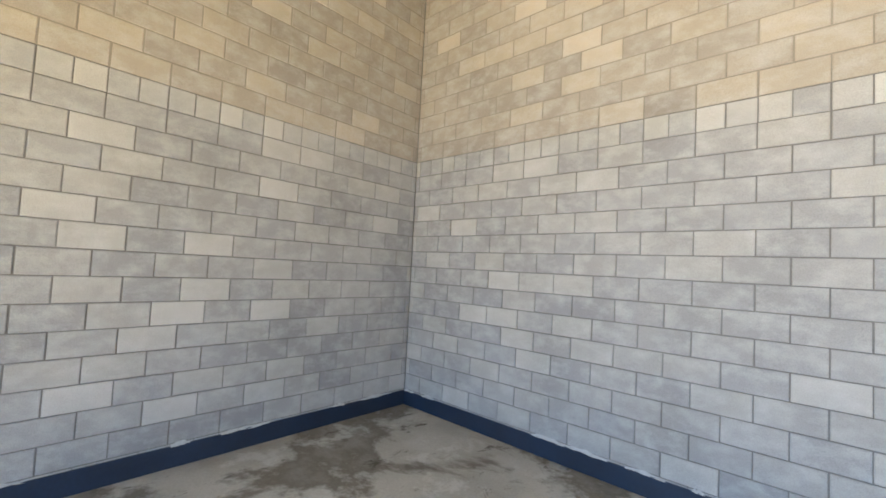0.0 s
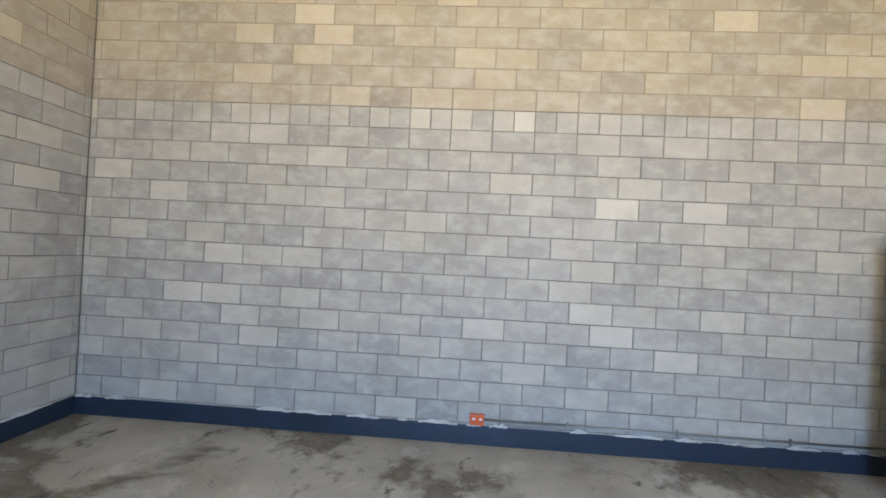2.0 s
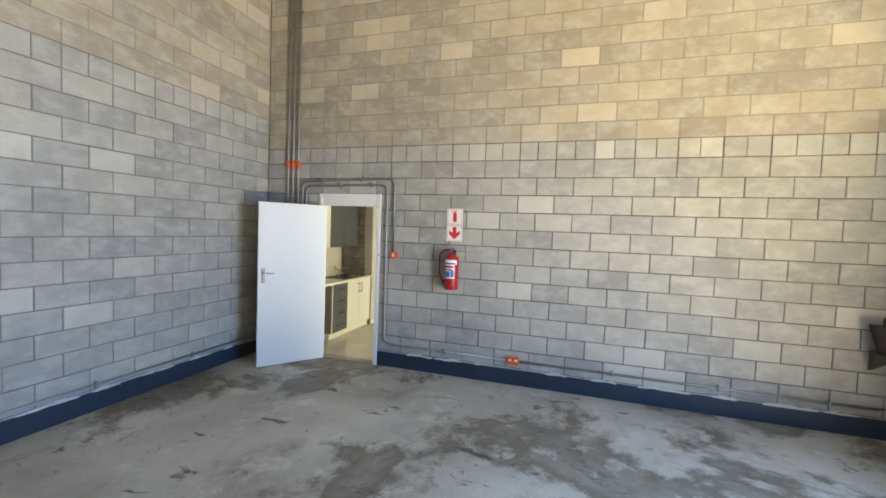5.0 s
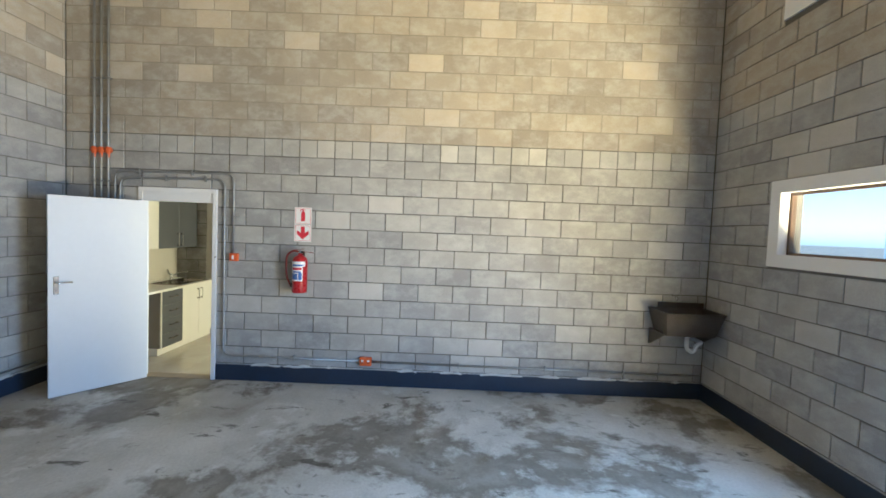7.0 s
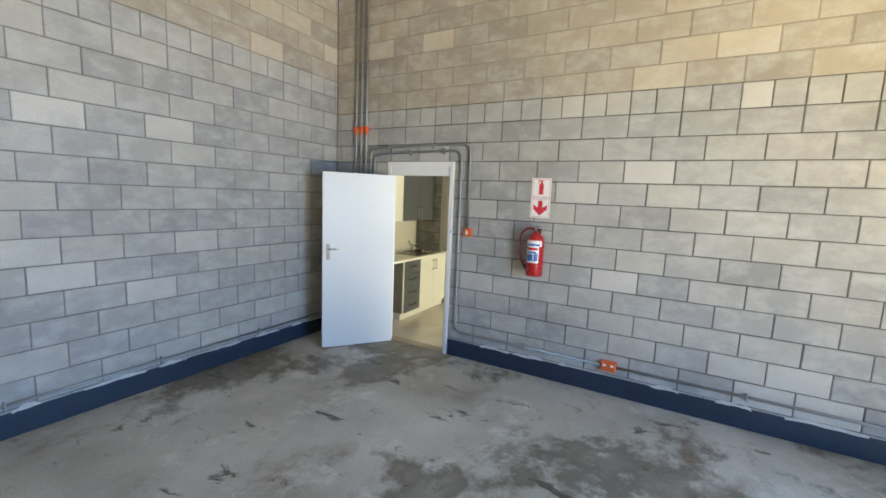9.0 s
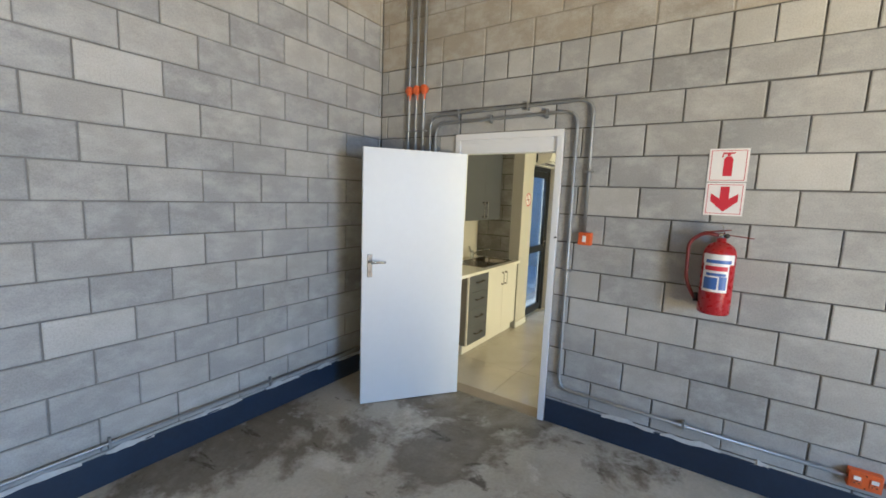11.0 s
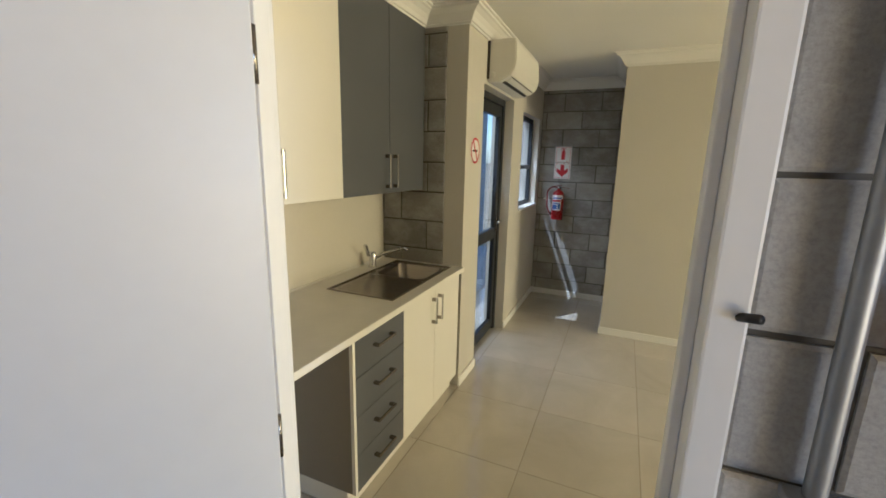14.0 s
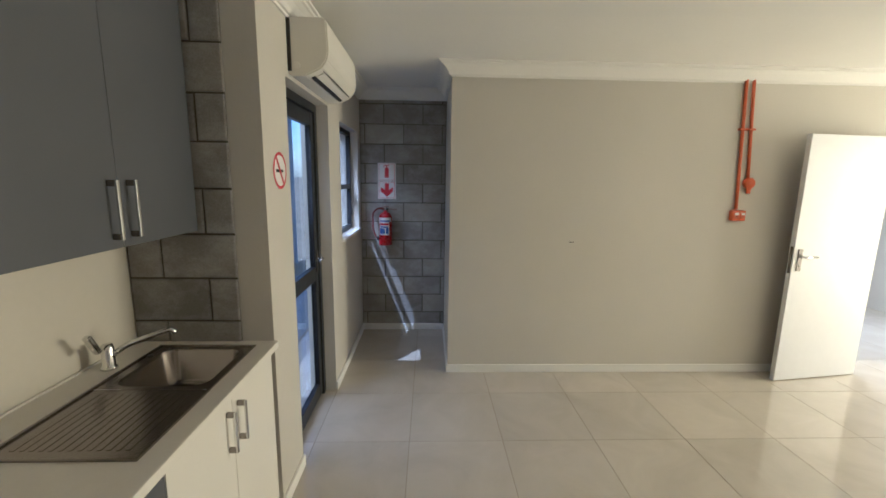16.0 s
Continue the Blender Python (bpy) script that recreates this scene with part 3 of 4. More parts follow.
def yard_door():
    e = empty("glass_door", 6.63, FACE + 0.08, 0)
    tagged(e, "charcoal aluminium framed glass door, closed", "door", kind="structure")
    w, h = 0.43, 2.15
    for s in (-1, 1):
        a, b = sorted((s * w, s * (w - 0.055)))
        box("frame", (a, b, 0, 0.07, 0, h), M_ALU, e, 0.004)
        a, b = sorted((s * (w - 0.058), s * (w - 0.125)))
        box("stile", (a, b, 0.012, 0.055, 0.02, h - 0.06), M_ALU, e, 0.004)
    box("frame", (-w + 0.055, w - 0.055, 0, 0.07, h - 0.055, h), M_ALU, e, 0.004)
    for z0, z1 in ((0.02, 0.12), (0.92, 1.02), (h - 0.15, h - 0.06)):
        box("rail", (-w + 0.125, w - 0.125, 0.012, 0.055, z0, z1), M_ALU, e, 0.004)
    for z0, z1 in ((0.12, 0.92), (1.02, h - 0.15)):
        p = box("glass_pane", (-w + 0.125, w - 0.125, 0.030, 0.036, z0, z1), M_GLASS, e)
        p.visible_shadow = False
    tube("handle", [(0.335, 0.012, 1.08), (0.335, -0.04, 1.08), (0.23, -0.04, 1.08)], 0.008, M_CHROME, e, 0.012)
    box("handle_plate", (0.322, 0.348, 0.004, 0.012, 0.98, 1.14), M_STEEL, e, 0.002)


yard_door()


def framed_window(name, m, w, h, bars, mat, label, bar=0.04):
    e = new(name)
    e.matrix_world = m
    tagged(e, label, "window", kind="structure")
    for a, b in ((0, bar), (w - bar, w)):
        box("frame", (a, b, 0, 0.045, 0, h), mat, e, 0.003)
    for a, b in ((0, bar), (h - bar, h)):
        box("frame", (bar, w - bar, 0, 0.045, a, b), mat, e, 0.003)
    for z in bars:
        box("transom", (bar, w - bar, 0.002, 0.043, z - 0.022, z + 0.022), mat, e, 0.003)
    zs = [bar, *bars, h - bar]
    for a, b in zip(zs, zs[1:]):
        p = box("glass_pane", (bar, w - bar, 0.02, 0.025, a + 0.02 * (a != bar), b - 0.02 * (b != h - bar)), M_GLASS, e)
        p.visible_shadow = False


framed_window("window_1", pose(7.43, FACE + 0.07, 1.15), 0.83, 0.95, [0.42], M_ALU, "small dark framed two-pane office window")
box_sill = tagged(box("window_sill", (7.42, 8.27, FACE - 0.02, FACE + 0.07, 1.128, 1.149), M_WHITE, None, 0.004), "white painted inner window sill", "sill", kind="structure")
for k, (a, b, c, d) in enumerate((LOW_WIN, HIGH_WIN)):
    framed_window("window_%d" % (k + 2), m_south @ Matrix.Translation((a, 0.07, c)), b - a, d - c, [], M_BRONZE, "wide horizontal window in a bronze metal frame", 0.035)
    bm = bmesh.new()
    for p in ((a - 0.10, a, c - 0.10, d + 0.10), (b, b + 0.10, c - 0.10, d + 0.10), (a, b, d, d + 0.10), (a, b, c - 0.10, c)):
        add_box(bm, p[0], p[1], -0.02, 0.004, p[2], p[3])
    for p in ((a, a + 0.012, c + 0.012, d - 0.012), (b - 0.012, b, c + 0.012, d - 0.012), (a, b, d - 0.012, d), (a, b, c, c + 0.012)):
        add_box(bm, p[0], p[1], -0.018, 0.068, p[2], p[3])
    bmesh.ops.transform(bm, matrix=m_south, verts=bm.verts)
    tagged(mesh_object("trim_window", bm, M_WHITE), "white plastered band round the window", "window surround", kind="structure")

# yard behind the office
yard = tagged(box("yard_wall", (4.2, 12.5, 5.35, 5.55, -0.11, 4.0), M_YARDWALL), "pale painted block boundary wall", "wall", kind="structure")
lay_blocks(yard, frame_of((0, 5.35, -0.1), (1, 0, 0), (0, -1, 0)), 6.2, 11.5, 0, 4.0, [], M_YARDWALL, (6.6, 9.0, 0.2, 2.4), 0.1, seed=31)
tagged(box("pavement", (6.2, 11.0, FACE + 0.2, 5.35, -0.11, -0.02), M_YARDWALL), "pale concrete paving strip behind the office", "pavement", kind="structure")


# ---- things: workshop ----
def conduit(pts, label, r=0.0125, mat=None, saddles=(), bend=0.10):
    e = empty("conduit", *pts[0])
    tagged(e, label, "conduit", group="wall conduits")
    o = Vector(pts[0])
    tube("pipe", [Vector(p) - o for p in pts], r, mat or M_GALV, e, bend)
    for x, y, z, turn in saddles:
        m = Matrix.Translation(Vector((x, y, z)) - o) @ pose(0, 0, 0, 0, 0, turn[1])
        if turn[0] == "v":
            box("saddle", (-0.032, 0.032, -r - 0.003, 0.014, -0.008, 0.008), mat or M_GALV, e, 0.003, m)
        else:
            box("saddle", (-0.008, 0.008, -r - 0.003, 0.014, -0.032, 0.032), mat or M_GALV, e, 0.003, m)
    return e


CX = EAST - 0.022
for y in (3.625, 3.545, 3.465):
    conduit([(CX, y, 0.19), (CX, y, TOP)], "galvanised steel conduit rising up the block wall", 0.0135, None, [(CX, y, z, ("v", 90)) for z in (2.25, 3.4, 4.6)])
conduit([(CX, 3.385, 0.19), (CX, 3.385, 2.365), (CX, 2.025, 2.385), (CX, 2.022, 1.47)], "galvanised conduit bent over the door to a switch box", 0.0125, None,
        [(CX, 3.1, 2.367, ("h", 90)), (CX, 2.5, 2.377, ("h", 90)), (CX, 2.024, 1.9, ("v", 90))])
conduit([(CX, 3.325, 0.19), (CX, 3.325, 2.295), (CX, 2.128, 2.315), (CX, 2.118, 0.30), (CX, 0.53, 0.29)], "galvanised conduit bent round the door to a socket", 0.0125, None,
        [(CX, 2.8, 2.304, ("h", 90)), (CX, 2.35, 2.311, ("h", 90)), (CX, 2.122, 1.2, ("v", 90)), (CX, 1.3, 0.295, ("h", 90))])
conduit([(CX, 0.40, 0.29), (CX, -3.36, 0.28)], "galvanised conduit low along the block wall", 0.0125, None, [(CX, y, 0.286, ("h", 90)) for y in (-0.6, -1.6, -2.5)])
CY = NORTH - 0.022
conduit([(-0.08, CY, 0.25), (3.70, CY, 0.25)], "thin galvanised conduit low along the block wall", 0.011, None, [(x, CY, 0.25, ("h", 0)) for x in (0.7, 1.7, 2.7)])


def orange_box(x, y, z, rz, w, h, label, kind):
    """An orange surface box; its back on the wall at y 0, facing -y."""
    e = empty("electrical_box", x, y, z, rz)
    tagged(e, label, "electrical box", group="orange electrical boxes")
    if kind == "round":
        lathe("body", [(0, 0), (w / 2, 0), (w / 2, 0.035), (w / 2 - 0.006, 0.042), (0, 0.042)], M_ORANGE, e, pose(0, 0, 0, 90), 20)
        lathe("spout", [(0, -0.085), (0.018, -0.085), (0.019, -0.055), (w / 2 - 0.004, -0.012), (w / 2 - 0.006, 0.004), (0, 0.004)], M_ORANGE, e, Matrix.Translation((0, -0.022, 0)) @ Matrix.Diagonal((1, 0.58, 1, 1)), 16)
        box("screw_bar", (-0.02, 0.02, -0.045, -0.042, -0.003, 0.003), M_ORANGE_PIPE, e)
        return e
    box("body", (-w / 2, w / 2, -0.045, 0, -h / 2, h / 2), M_ORANGE, e, 0.006)
    box("cover_plate", (-w / 2 + 0.006, w / 2 - 0.006, -0.050, -0.045, -h / 2 + 0.006, h / 2 - 0.006), M_ORANGE, e, 0.002)
    if kind == "switch":
        box("rocker", (-0.012, 0.012, -0.057, -0.050, -0.022, 0.022), M_SIGNWHITE, e, 0.003)
    else:
        for u in (-w / 4, w / 4):
            box("socket_face", (u - 0.020, u + 0.020, -0.053, -0.050, -0.024, 0.024), M_ORANGE_PIPE, e, 0.003)
            for p, q in ((-0.009, -0.014), (0.009, -0.014), (0, -0.004)):
                box("socket_hole", (u + p - 0.003, u + p + 0.003, -0.0545, -0.053, q - 0.003, q + 0.003), M_BLACK, e)
            box("rocker", (u - 0.014, u + 0.014, -0.057, -0.053, 0.004, 0.024), M_SIGNWHITE, e, 0.001)
    for sx in (-1, 1):
        lathe("screw", [(0, 0), (0.004, 0), (0.003, 0.002), (0, 0.002)], M_STEEL, e, Matrix.Translation((0, -0.050, sx * (h / 2 - 0.013))) @ pose(0, 0, 0, 90), 8)
    return e


orange_box(EAST, 2.01, 1.437, -90, 0.090, 0.088, "orange switch box with white rocker on block wall", "switch")
orange_box(EAST, 0.465, 0.292, -90, 0.135, 0.095, "orange double socket box on block wall", "socket")
orange_box(-0.145, NORTH, 0.250, 0, 0.135, 0.10, "orange double socket box on block wall", "socket")
for y in (3.625, 3.545, 3.465):
    orange_box(EAST, y, 2.60, -90, 0.072, 0.072, "round orange inspection box on steel conduit", "round")


def extinguisher(x, y, z, rz, scale=1.0):
    """Its back on the wall at y 0; base of the cylinder at z 0, faces -y."""
    e = empty("fire_extinguisher", x, y, z, rz, scale)
    tagged(e, "red fire extinguisher with label hung on wall", "fire extinguisher", group="fire extinguishers")
    c = Matrix.Translation((0, -0.105, 0))
    lathe("cylinder", [(0, 0.012), (0.06, 0.010), (0.078, 0.0), (0.082, 0.012), (0.082, 0.345), (0.078, 0.372), (0.062, 0.398), (0.036, 0.415), (0.024, 0.42), (0.024, 0.438), (0, 0.438)], M_RED, e, c, 32)
    lathe("valve", [(0, 0.435), (0.019, 0.435), (0.019, 0.462), (0.013, 0.470), (0, 0.470)], M_CHROME, e, c, 16)
    box("lever", (-0.012, 0.118, -0.117, -0.093, 0.472, 0.479), M_LEVER, e, 0.002, pose(0, 0, 0.002, 0, -9, 0))
    box("lever", (-0.006, 0.112, -0.116, -0.094, 0.452, 0.458), M_LEVER, e, 0.002, pose(0, 0, 0.006, 0, 5, 0))
    tube("safety_pin", [(0.012, -0.125, 0.468), (-0.004, -0.128, 0.520)], 0.003, M_CHROME, e)
    lathe("gauge", [(0, 0), (0.014, 0), (0.014, 0.012), (0, 0.012)], M_BLACK, e, Matrix.Translation((0.024, -0.115, 0.455)) @ pose(0, 0, 0, 90), 14)
    tube("hose", [(-0.015, -0.105, 0.455), (-0.085, -0.10, 0.468), (-0.160, -0.095, 0.41), (-0.155, -0.095, 0.17), (-0.10, -0.10, 0.07)], 0.011, M_HOSE, e, 0.06)
    lathe("nozzle", [(0, 0), (0.014, 0), (0.010, 0.05), (0, 0.05)], M_BLACK, e, Matrix.Translation((-0.094, -0.10, 0.055)), 12)
    box("bracket", (-0.02, 0.02, -0.03, 0.0, 0.30, 0.46), M_STEEL, e, 0.003)

    def label_band(name, a0, a1, z0, z1, mat, r):
        bm = bmesh.new()
        n = 12
        lo, hi = [], []
        for k in range(n + 1):
            a = radians(a0 + (a1 - a0) * k / n)
            for zz, row in ((z0, lo), (z1, hi)):
                row.append(bm.verts.new((r * math.sin(a), -0.105 - r * math.cos(a), zz)))
        for k in range(n):
            bm.faces.new((lo[k], lo[k + 1], hi[k + 1], hi[k]))
        mesh_object(name, bm, mat, e, True)

    label_band("label", -62, 62, 0.295, 0.352, M_SIGNWHITE, 0.0828)
    label_band("label", -56, 40, 0.135, 0.295, M_SIGNWHITE, 0.0828)
    label_band("label_stripe", -46, 46, 0.300, 0.320, M_LABELBLUE, 0.0834)
    label_band("label_stripe", -48, 34, 0.258, 0.284, M_SIGNRED, 0.0834)
    label_band("label_stripe", -40, 30, 0.228, 0.244, M_LABELBLUE, 0.0834)
    label_band("label_panel", -48, 2, 0.150, 0.218, M_LABELBLUE, 0.0834)
    label_band("label_panel", 8, 34, 0.150, 0.226, M_LABELBLUE, 0.0834)
    return e


extinguisher(EAST, 1.222, 1.077, -90)
extinguisher(8.4, 3.085, 0.965, -90, 0.82)


def fire_sign(x, y, z, rz, w=0.19):
    """Two stacked square plates, lower edge at z 0."""
    e = empty("fire_sign", x, y, z, rz)
    tagged(e, "white sign with red extinguisher and arrow symbols", "sign", group="fire signs")
    polygon("plate", [(-w / 2, 0), (w / 2, 0), (w / 2, w - 0.003), (-w / 2, w - 0.003)], 0.003, M_SIGNWHITE, e)
    polygon("plate", [(-w / 2, w + 0.003), (w / 2, w + 0.003), (w / 2, 2 * w), (-w / 2, 2 * w)], 0.003, M_SIGNWHITE, e)
    f = Matrix.Translation((0, -0.003, 0))
    k = w / 0.19
    sc = f @ Matrix.Scale(k, 4)
    polygon("arrow", [(0, 0.022), (0.066, 0.082), (0.066, 0.126), (0.022, 0.096), (0.022, 0.166), (-0.022, 0.166), (-0.022, 0.096), (-0.066, 0.126), (-0.066, 0.082)], 0.001, M_SIGNRED, e, sc)
    polygon("symbol_body", [(-0.022, 0.225), (0.022, 0.225), (0.022, 0.318), (0.012, 0.336), (-0.012, 0.336), (-0.022, 0.318)], 0.001, M_SIGNRED, e, sc)
    polygon("symbol_handle", [(-0.007, 0.338), (0.007, 0.338), (0.007, 0.348), (0.030, 0.352), (0.030, 0.358), (-0.030, 0.358), (-0.034, 0.330), (-0.028, 0.330), (-0.025, 0.350), (-0.007, 0.348)], 0.001, M_SIGNRED, e, sc)
    for z0, z1 in ((0.010, 0.178), (0.200, 0.370)):
        for a, b, c, d in ((-0.084, 0.084, z0, z0 + 0.003), (-0.084, 0.084, z1 - 0.003, z1), (-0.084, -0.081, z0 + 0.003, z1 - 0.003), (0.081, 0.084, z0 + 0.003, z1 - 0.003)):
            polygon("border", [(a, c), (b, c), (b, d), (a, d)], 0.001, M_SIGNRED, e, sc)


fire_sign(EAST - 0.001, 1.235, 1.645, -90, 0.195)
fire_sign(8.4 - 0.001, 3.075, 1.44, -90, 0.185)


def wash_trough():
    e = empty("wash_trough", EAST, -3.06, 0.80, -90)
    tagged(e, "dull steel wash trough fixed to block wall", "basin")
    w, d, h, t = 0.31, 0.40, 0.26, 0.012
    bm = bmesh.new()
    rings = []
    for a, b, c, z in ((w - 0.05, -0.05, -d + 0.07, 0), (w, 0, -d, h - 0.02), (w + 0.01, 0, -d - 0.012, h), (w - 0.012, -0.012, -d + 0.012, h - 0.002), (w - 0.06, -0.06, -d + 0.08, 0.02)):
        rings.append([bm.verts.new(p) for p in ((-a, b, z), (a, b, z), (a, c, z), (-a, c, z))])
    for p, q in zip(rings, rings[1:]):
        for k in range(4):
            bm.faces.new((p[k], p[(k + 1) % 4], q[(k + 1) % 4], q[k]))
    bm.faces.new(rings[0])
    bm.faces.new(rings[-1])
    bmesh.ops.bevel(bm, geom=list(bm.edges), offset=0.006, segments=2, affect="EDGES")
    mesh_object("bowl", bm, M_SINKOLD, e)
    box("splashback", (-w + 0.1, w, -0.012, 0, h - 0.01, h + 0.06), M_SINKOLD, e, 0.003)
    for s in (-1, 1):
        polygon("bracket", [(0, 0.02), (0, -0.16), (0.02, -0.16), (0.30, 0.0), (0.30, 0.02)], 0.02, M_SINKOLD, e, pose(s * 0.27, 0, 0, 0, 0, -90))
    tube("waste_pipe", [(0.02, -0.22, 0.02), (0.02, -0.22, -0.16), (0.10, -0.22, -0.20), (0.13, -0.22, -0.10), (0.20, -0.20, -0.09), (0.20, 0.0, -0.09)], 0.021, M_FROST, e, 0.05)
    tube("tap", [(-0.05, 0.0, 0.40), (-0.05, -0.09, 0.40), (-0.05, -0.11, 0.36)], 0.010, M_CHROME, e, 0.03)


wash_trough()

# ---- things: office kitchen ----


def bar_handle(parent, x, y, z, length, upright=True):
    """A flat bow handle standing off the face at y towards -y, centred at x, z."""
    h = length / 2
    a, b = ((0, 1) if upright else (1, 0))
    r = 0.006
    if upright:
        box("handle", (x - r, x + r, y - 0.034, y - 0.026, z - h, z + h), M_CHROME, parent, 0.002)
        for s in (-1, 1):
            box("handle_post", (x - r, x + r, y - 0.028, y, z + s * (h - 0.010) - 0.010, z + s * (h - 0.010) + 0.010), M_STEEL, parent, 0.002)
    else:
        box("handle", (x - h, x + h, y - 0.034, y - 0.026, z - r, z + r), M_STEEL, parent, 0.002)
        for s in (-1, 1):
            box("handle_post", (x + s * (h - 0.010) - 0.010, x + s * (h - 0.010) + 0.010, y - 0.028, y, z - r, z + r), M_STEEL, parent, 0.002)


def wall_cabinet(x0, x1, mat, label):
    e = empty("wall_cabinet", x0, 3.655, 1.42)
    tagged(e, label, "cabinet", group="kitchen wall cabinets")
    w, h = x1 - x0, 1.012
    box("body", (0.001, w - 0.001, 0.0, NORTH - 3.655 - 0.002, 0, h), M_CREAM if mat is M_CREAM else M_GREY, e, 0.001)
    for k in range(2):
        a = k * w / 2
        box("door", (a + 0.0015, a + w / 2 - 0.0015, -0.018, -0.001, 0.0, h), mat, e, 0.0012)
    for s in (-1, 1):
        bar_handle(e, w / 2 + s * 0.042, -0.018, 0.125, 0.19)


wall_cabinet(4.055, 4.955, M_CREAM, "cream laminate two-door kitchen wall cabinet")
wall_cabinet(4.955, 5.835, M_GREY, "dark grey laminate two-door kitchen wall cabinet")


def base_drawers(x0, x1):
    e = empty("drawer_unit", x0, 3.375, 0)
    tagged(e, "dark grey four-drawer kitchen base unit", "cabinet", group="kitchen base units")
    w, d = x1 - x0, NORTH - 3.375 - 0.005
    # left panel beside the knee space, with the shade there painted in
    box("body", (0.0, 0.016, 0.0, d, 0.10, 0.868), M_SHADED_TAUPE, e, 0.001)
    box("edge_strip", (-0.001, 0.017, -0.019, -0.0005, 0.10, 0.868), M_CREAM, e, 0.001)
    box("body", (w - 0.016, w, 0.0, d, 0.10, 0.868), M_CREAM, e, 0.001)
    box("bottom", (0.016, w - 0.016, 0, d, 0.10, 0.116), M_CREAM, e)
    box("plinth", (0, w, 0.03, 0.045, 0, 0.10), M_CREAM, e, 0.001)
    box("plinth", (0, 0.015, 0.045, d, 0, 0.10), M_CREAM, e, 0.001)
    for k in range(4):
        z = 0.104 + k * 0.191
        box("drawer", (0.019, w - 0.002, -0.019, -0.001, z, z + 0.187), M_GREY, e, 0.0012)
        bar_handle(e, 0.019 + (w - 0.02) / 2, -0.019, z + 0.105, 0.16, False)


def base_doors(x0, x1):
    e = empty("sink_cabinet", x0, 3.375, 0)
    tagged(e, "cream two-door kitchen base cabinet below sink", "cabinet", group="kitchen base units")
    w, d = x1 - x0, NORTH - 3.375 - 0.005
    box("body", (0.001, 0.017, 0.0, d, 0.10, 0.868), M_CREAM, e, 0.001)
    box("body", (w - 0.017, w - 0.001, 0.0, d, 0.10, 0.868), M_CREAM, e, 0.001)
    box("bottom", (0.017, w - 0.017, 0, d, 0.10, 0.116), M_CREAM, e)
    box("plinth", (0, w, 0.03, 0.045, 0, 0.10), M_CREAM, e, 0.001)
    for k in range(2):
        a = k * w / 2
        box("door", (a + 0.0015, a + w / 2 - 0.0015, -0.019, -0.001, 0.104, 0.866), M_CREAM, e, 0.0012)
    for s in (-1, 1):
        bar_handle(e, w / 2 + s * 0.042, -0.019, 0.735, 0.16)


base_drawers(4.615, 5.06)
base_doors(5.06, 5.838)


def worktop():
    e = empty("worktop", OX0, 3.335, 0.87)
    tagged(e, "pale laminate kitchen worktop with sink cut-out", "counter")
    x0, x1, d = 0.012, 5.862 - OX0, NORTH - 3.335 - 0.001
    sx0, sx1, sy0, sy1 = 5.05 - OX0, 5.78 - OX0, 0.10, 0.46
    for k in ((x0, sx0, 0, d), (sx1, x1, 0, d), (sx0, sx1, 0, sy0), (sx0, sx1, sy1, d)):
        box("slab", (*k, 0, 0.032), M_COUNTER, e)
    box("front_edge", (x0, x1, -0.006, 0.0, 0.0, 0.032), M_CREAM, e, 0.002)
    box("upstand", (x0, x1, d - 0.010, d, 0.032, 0.040), M_CREAM, e, 0.002)


worktop()


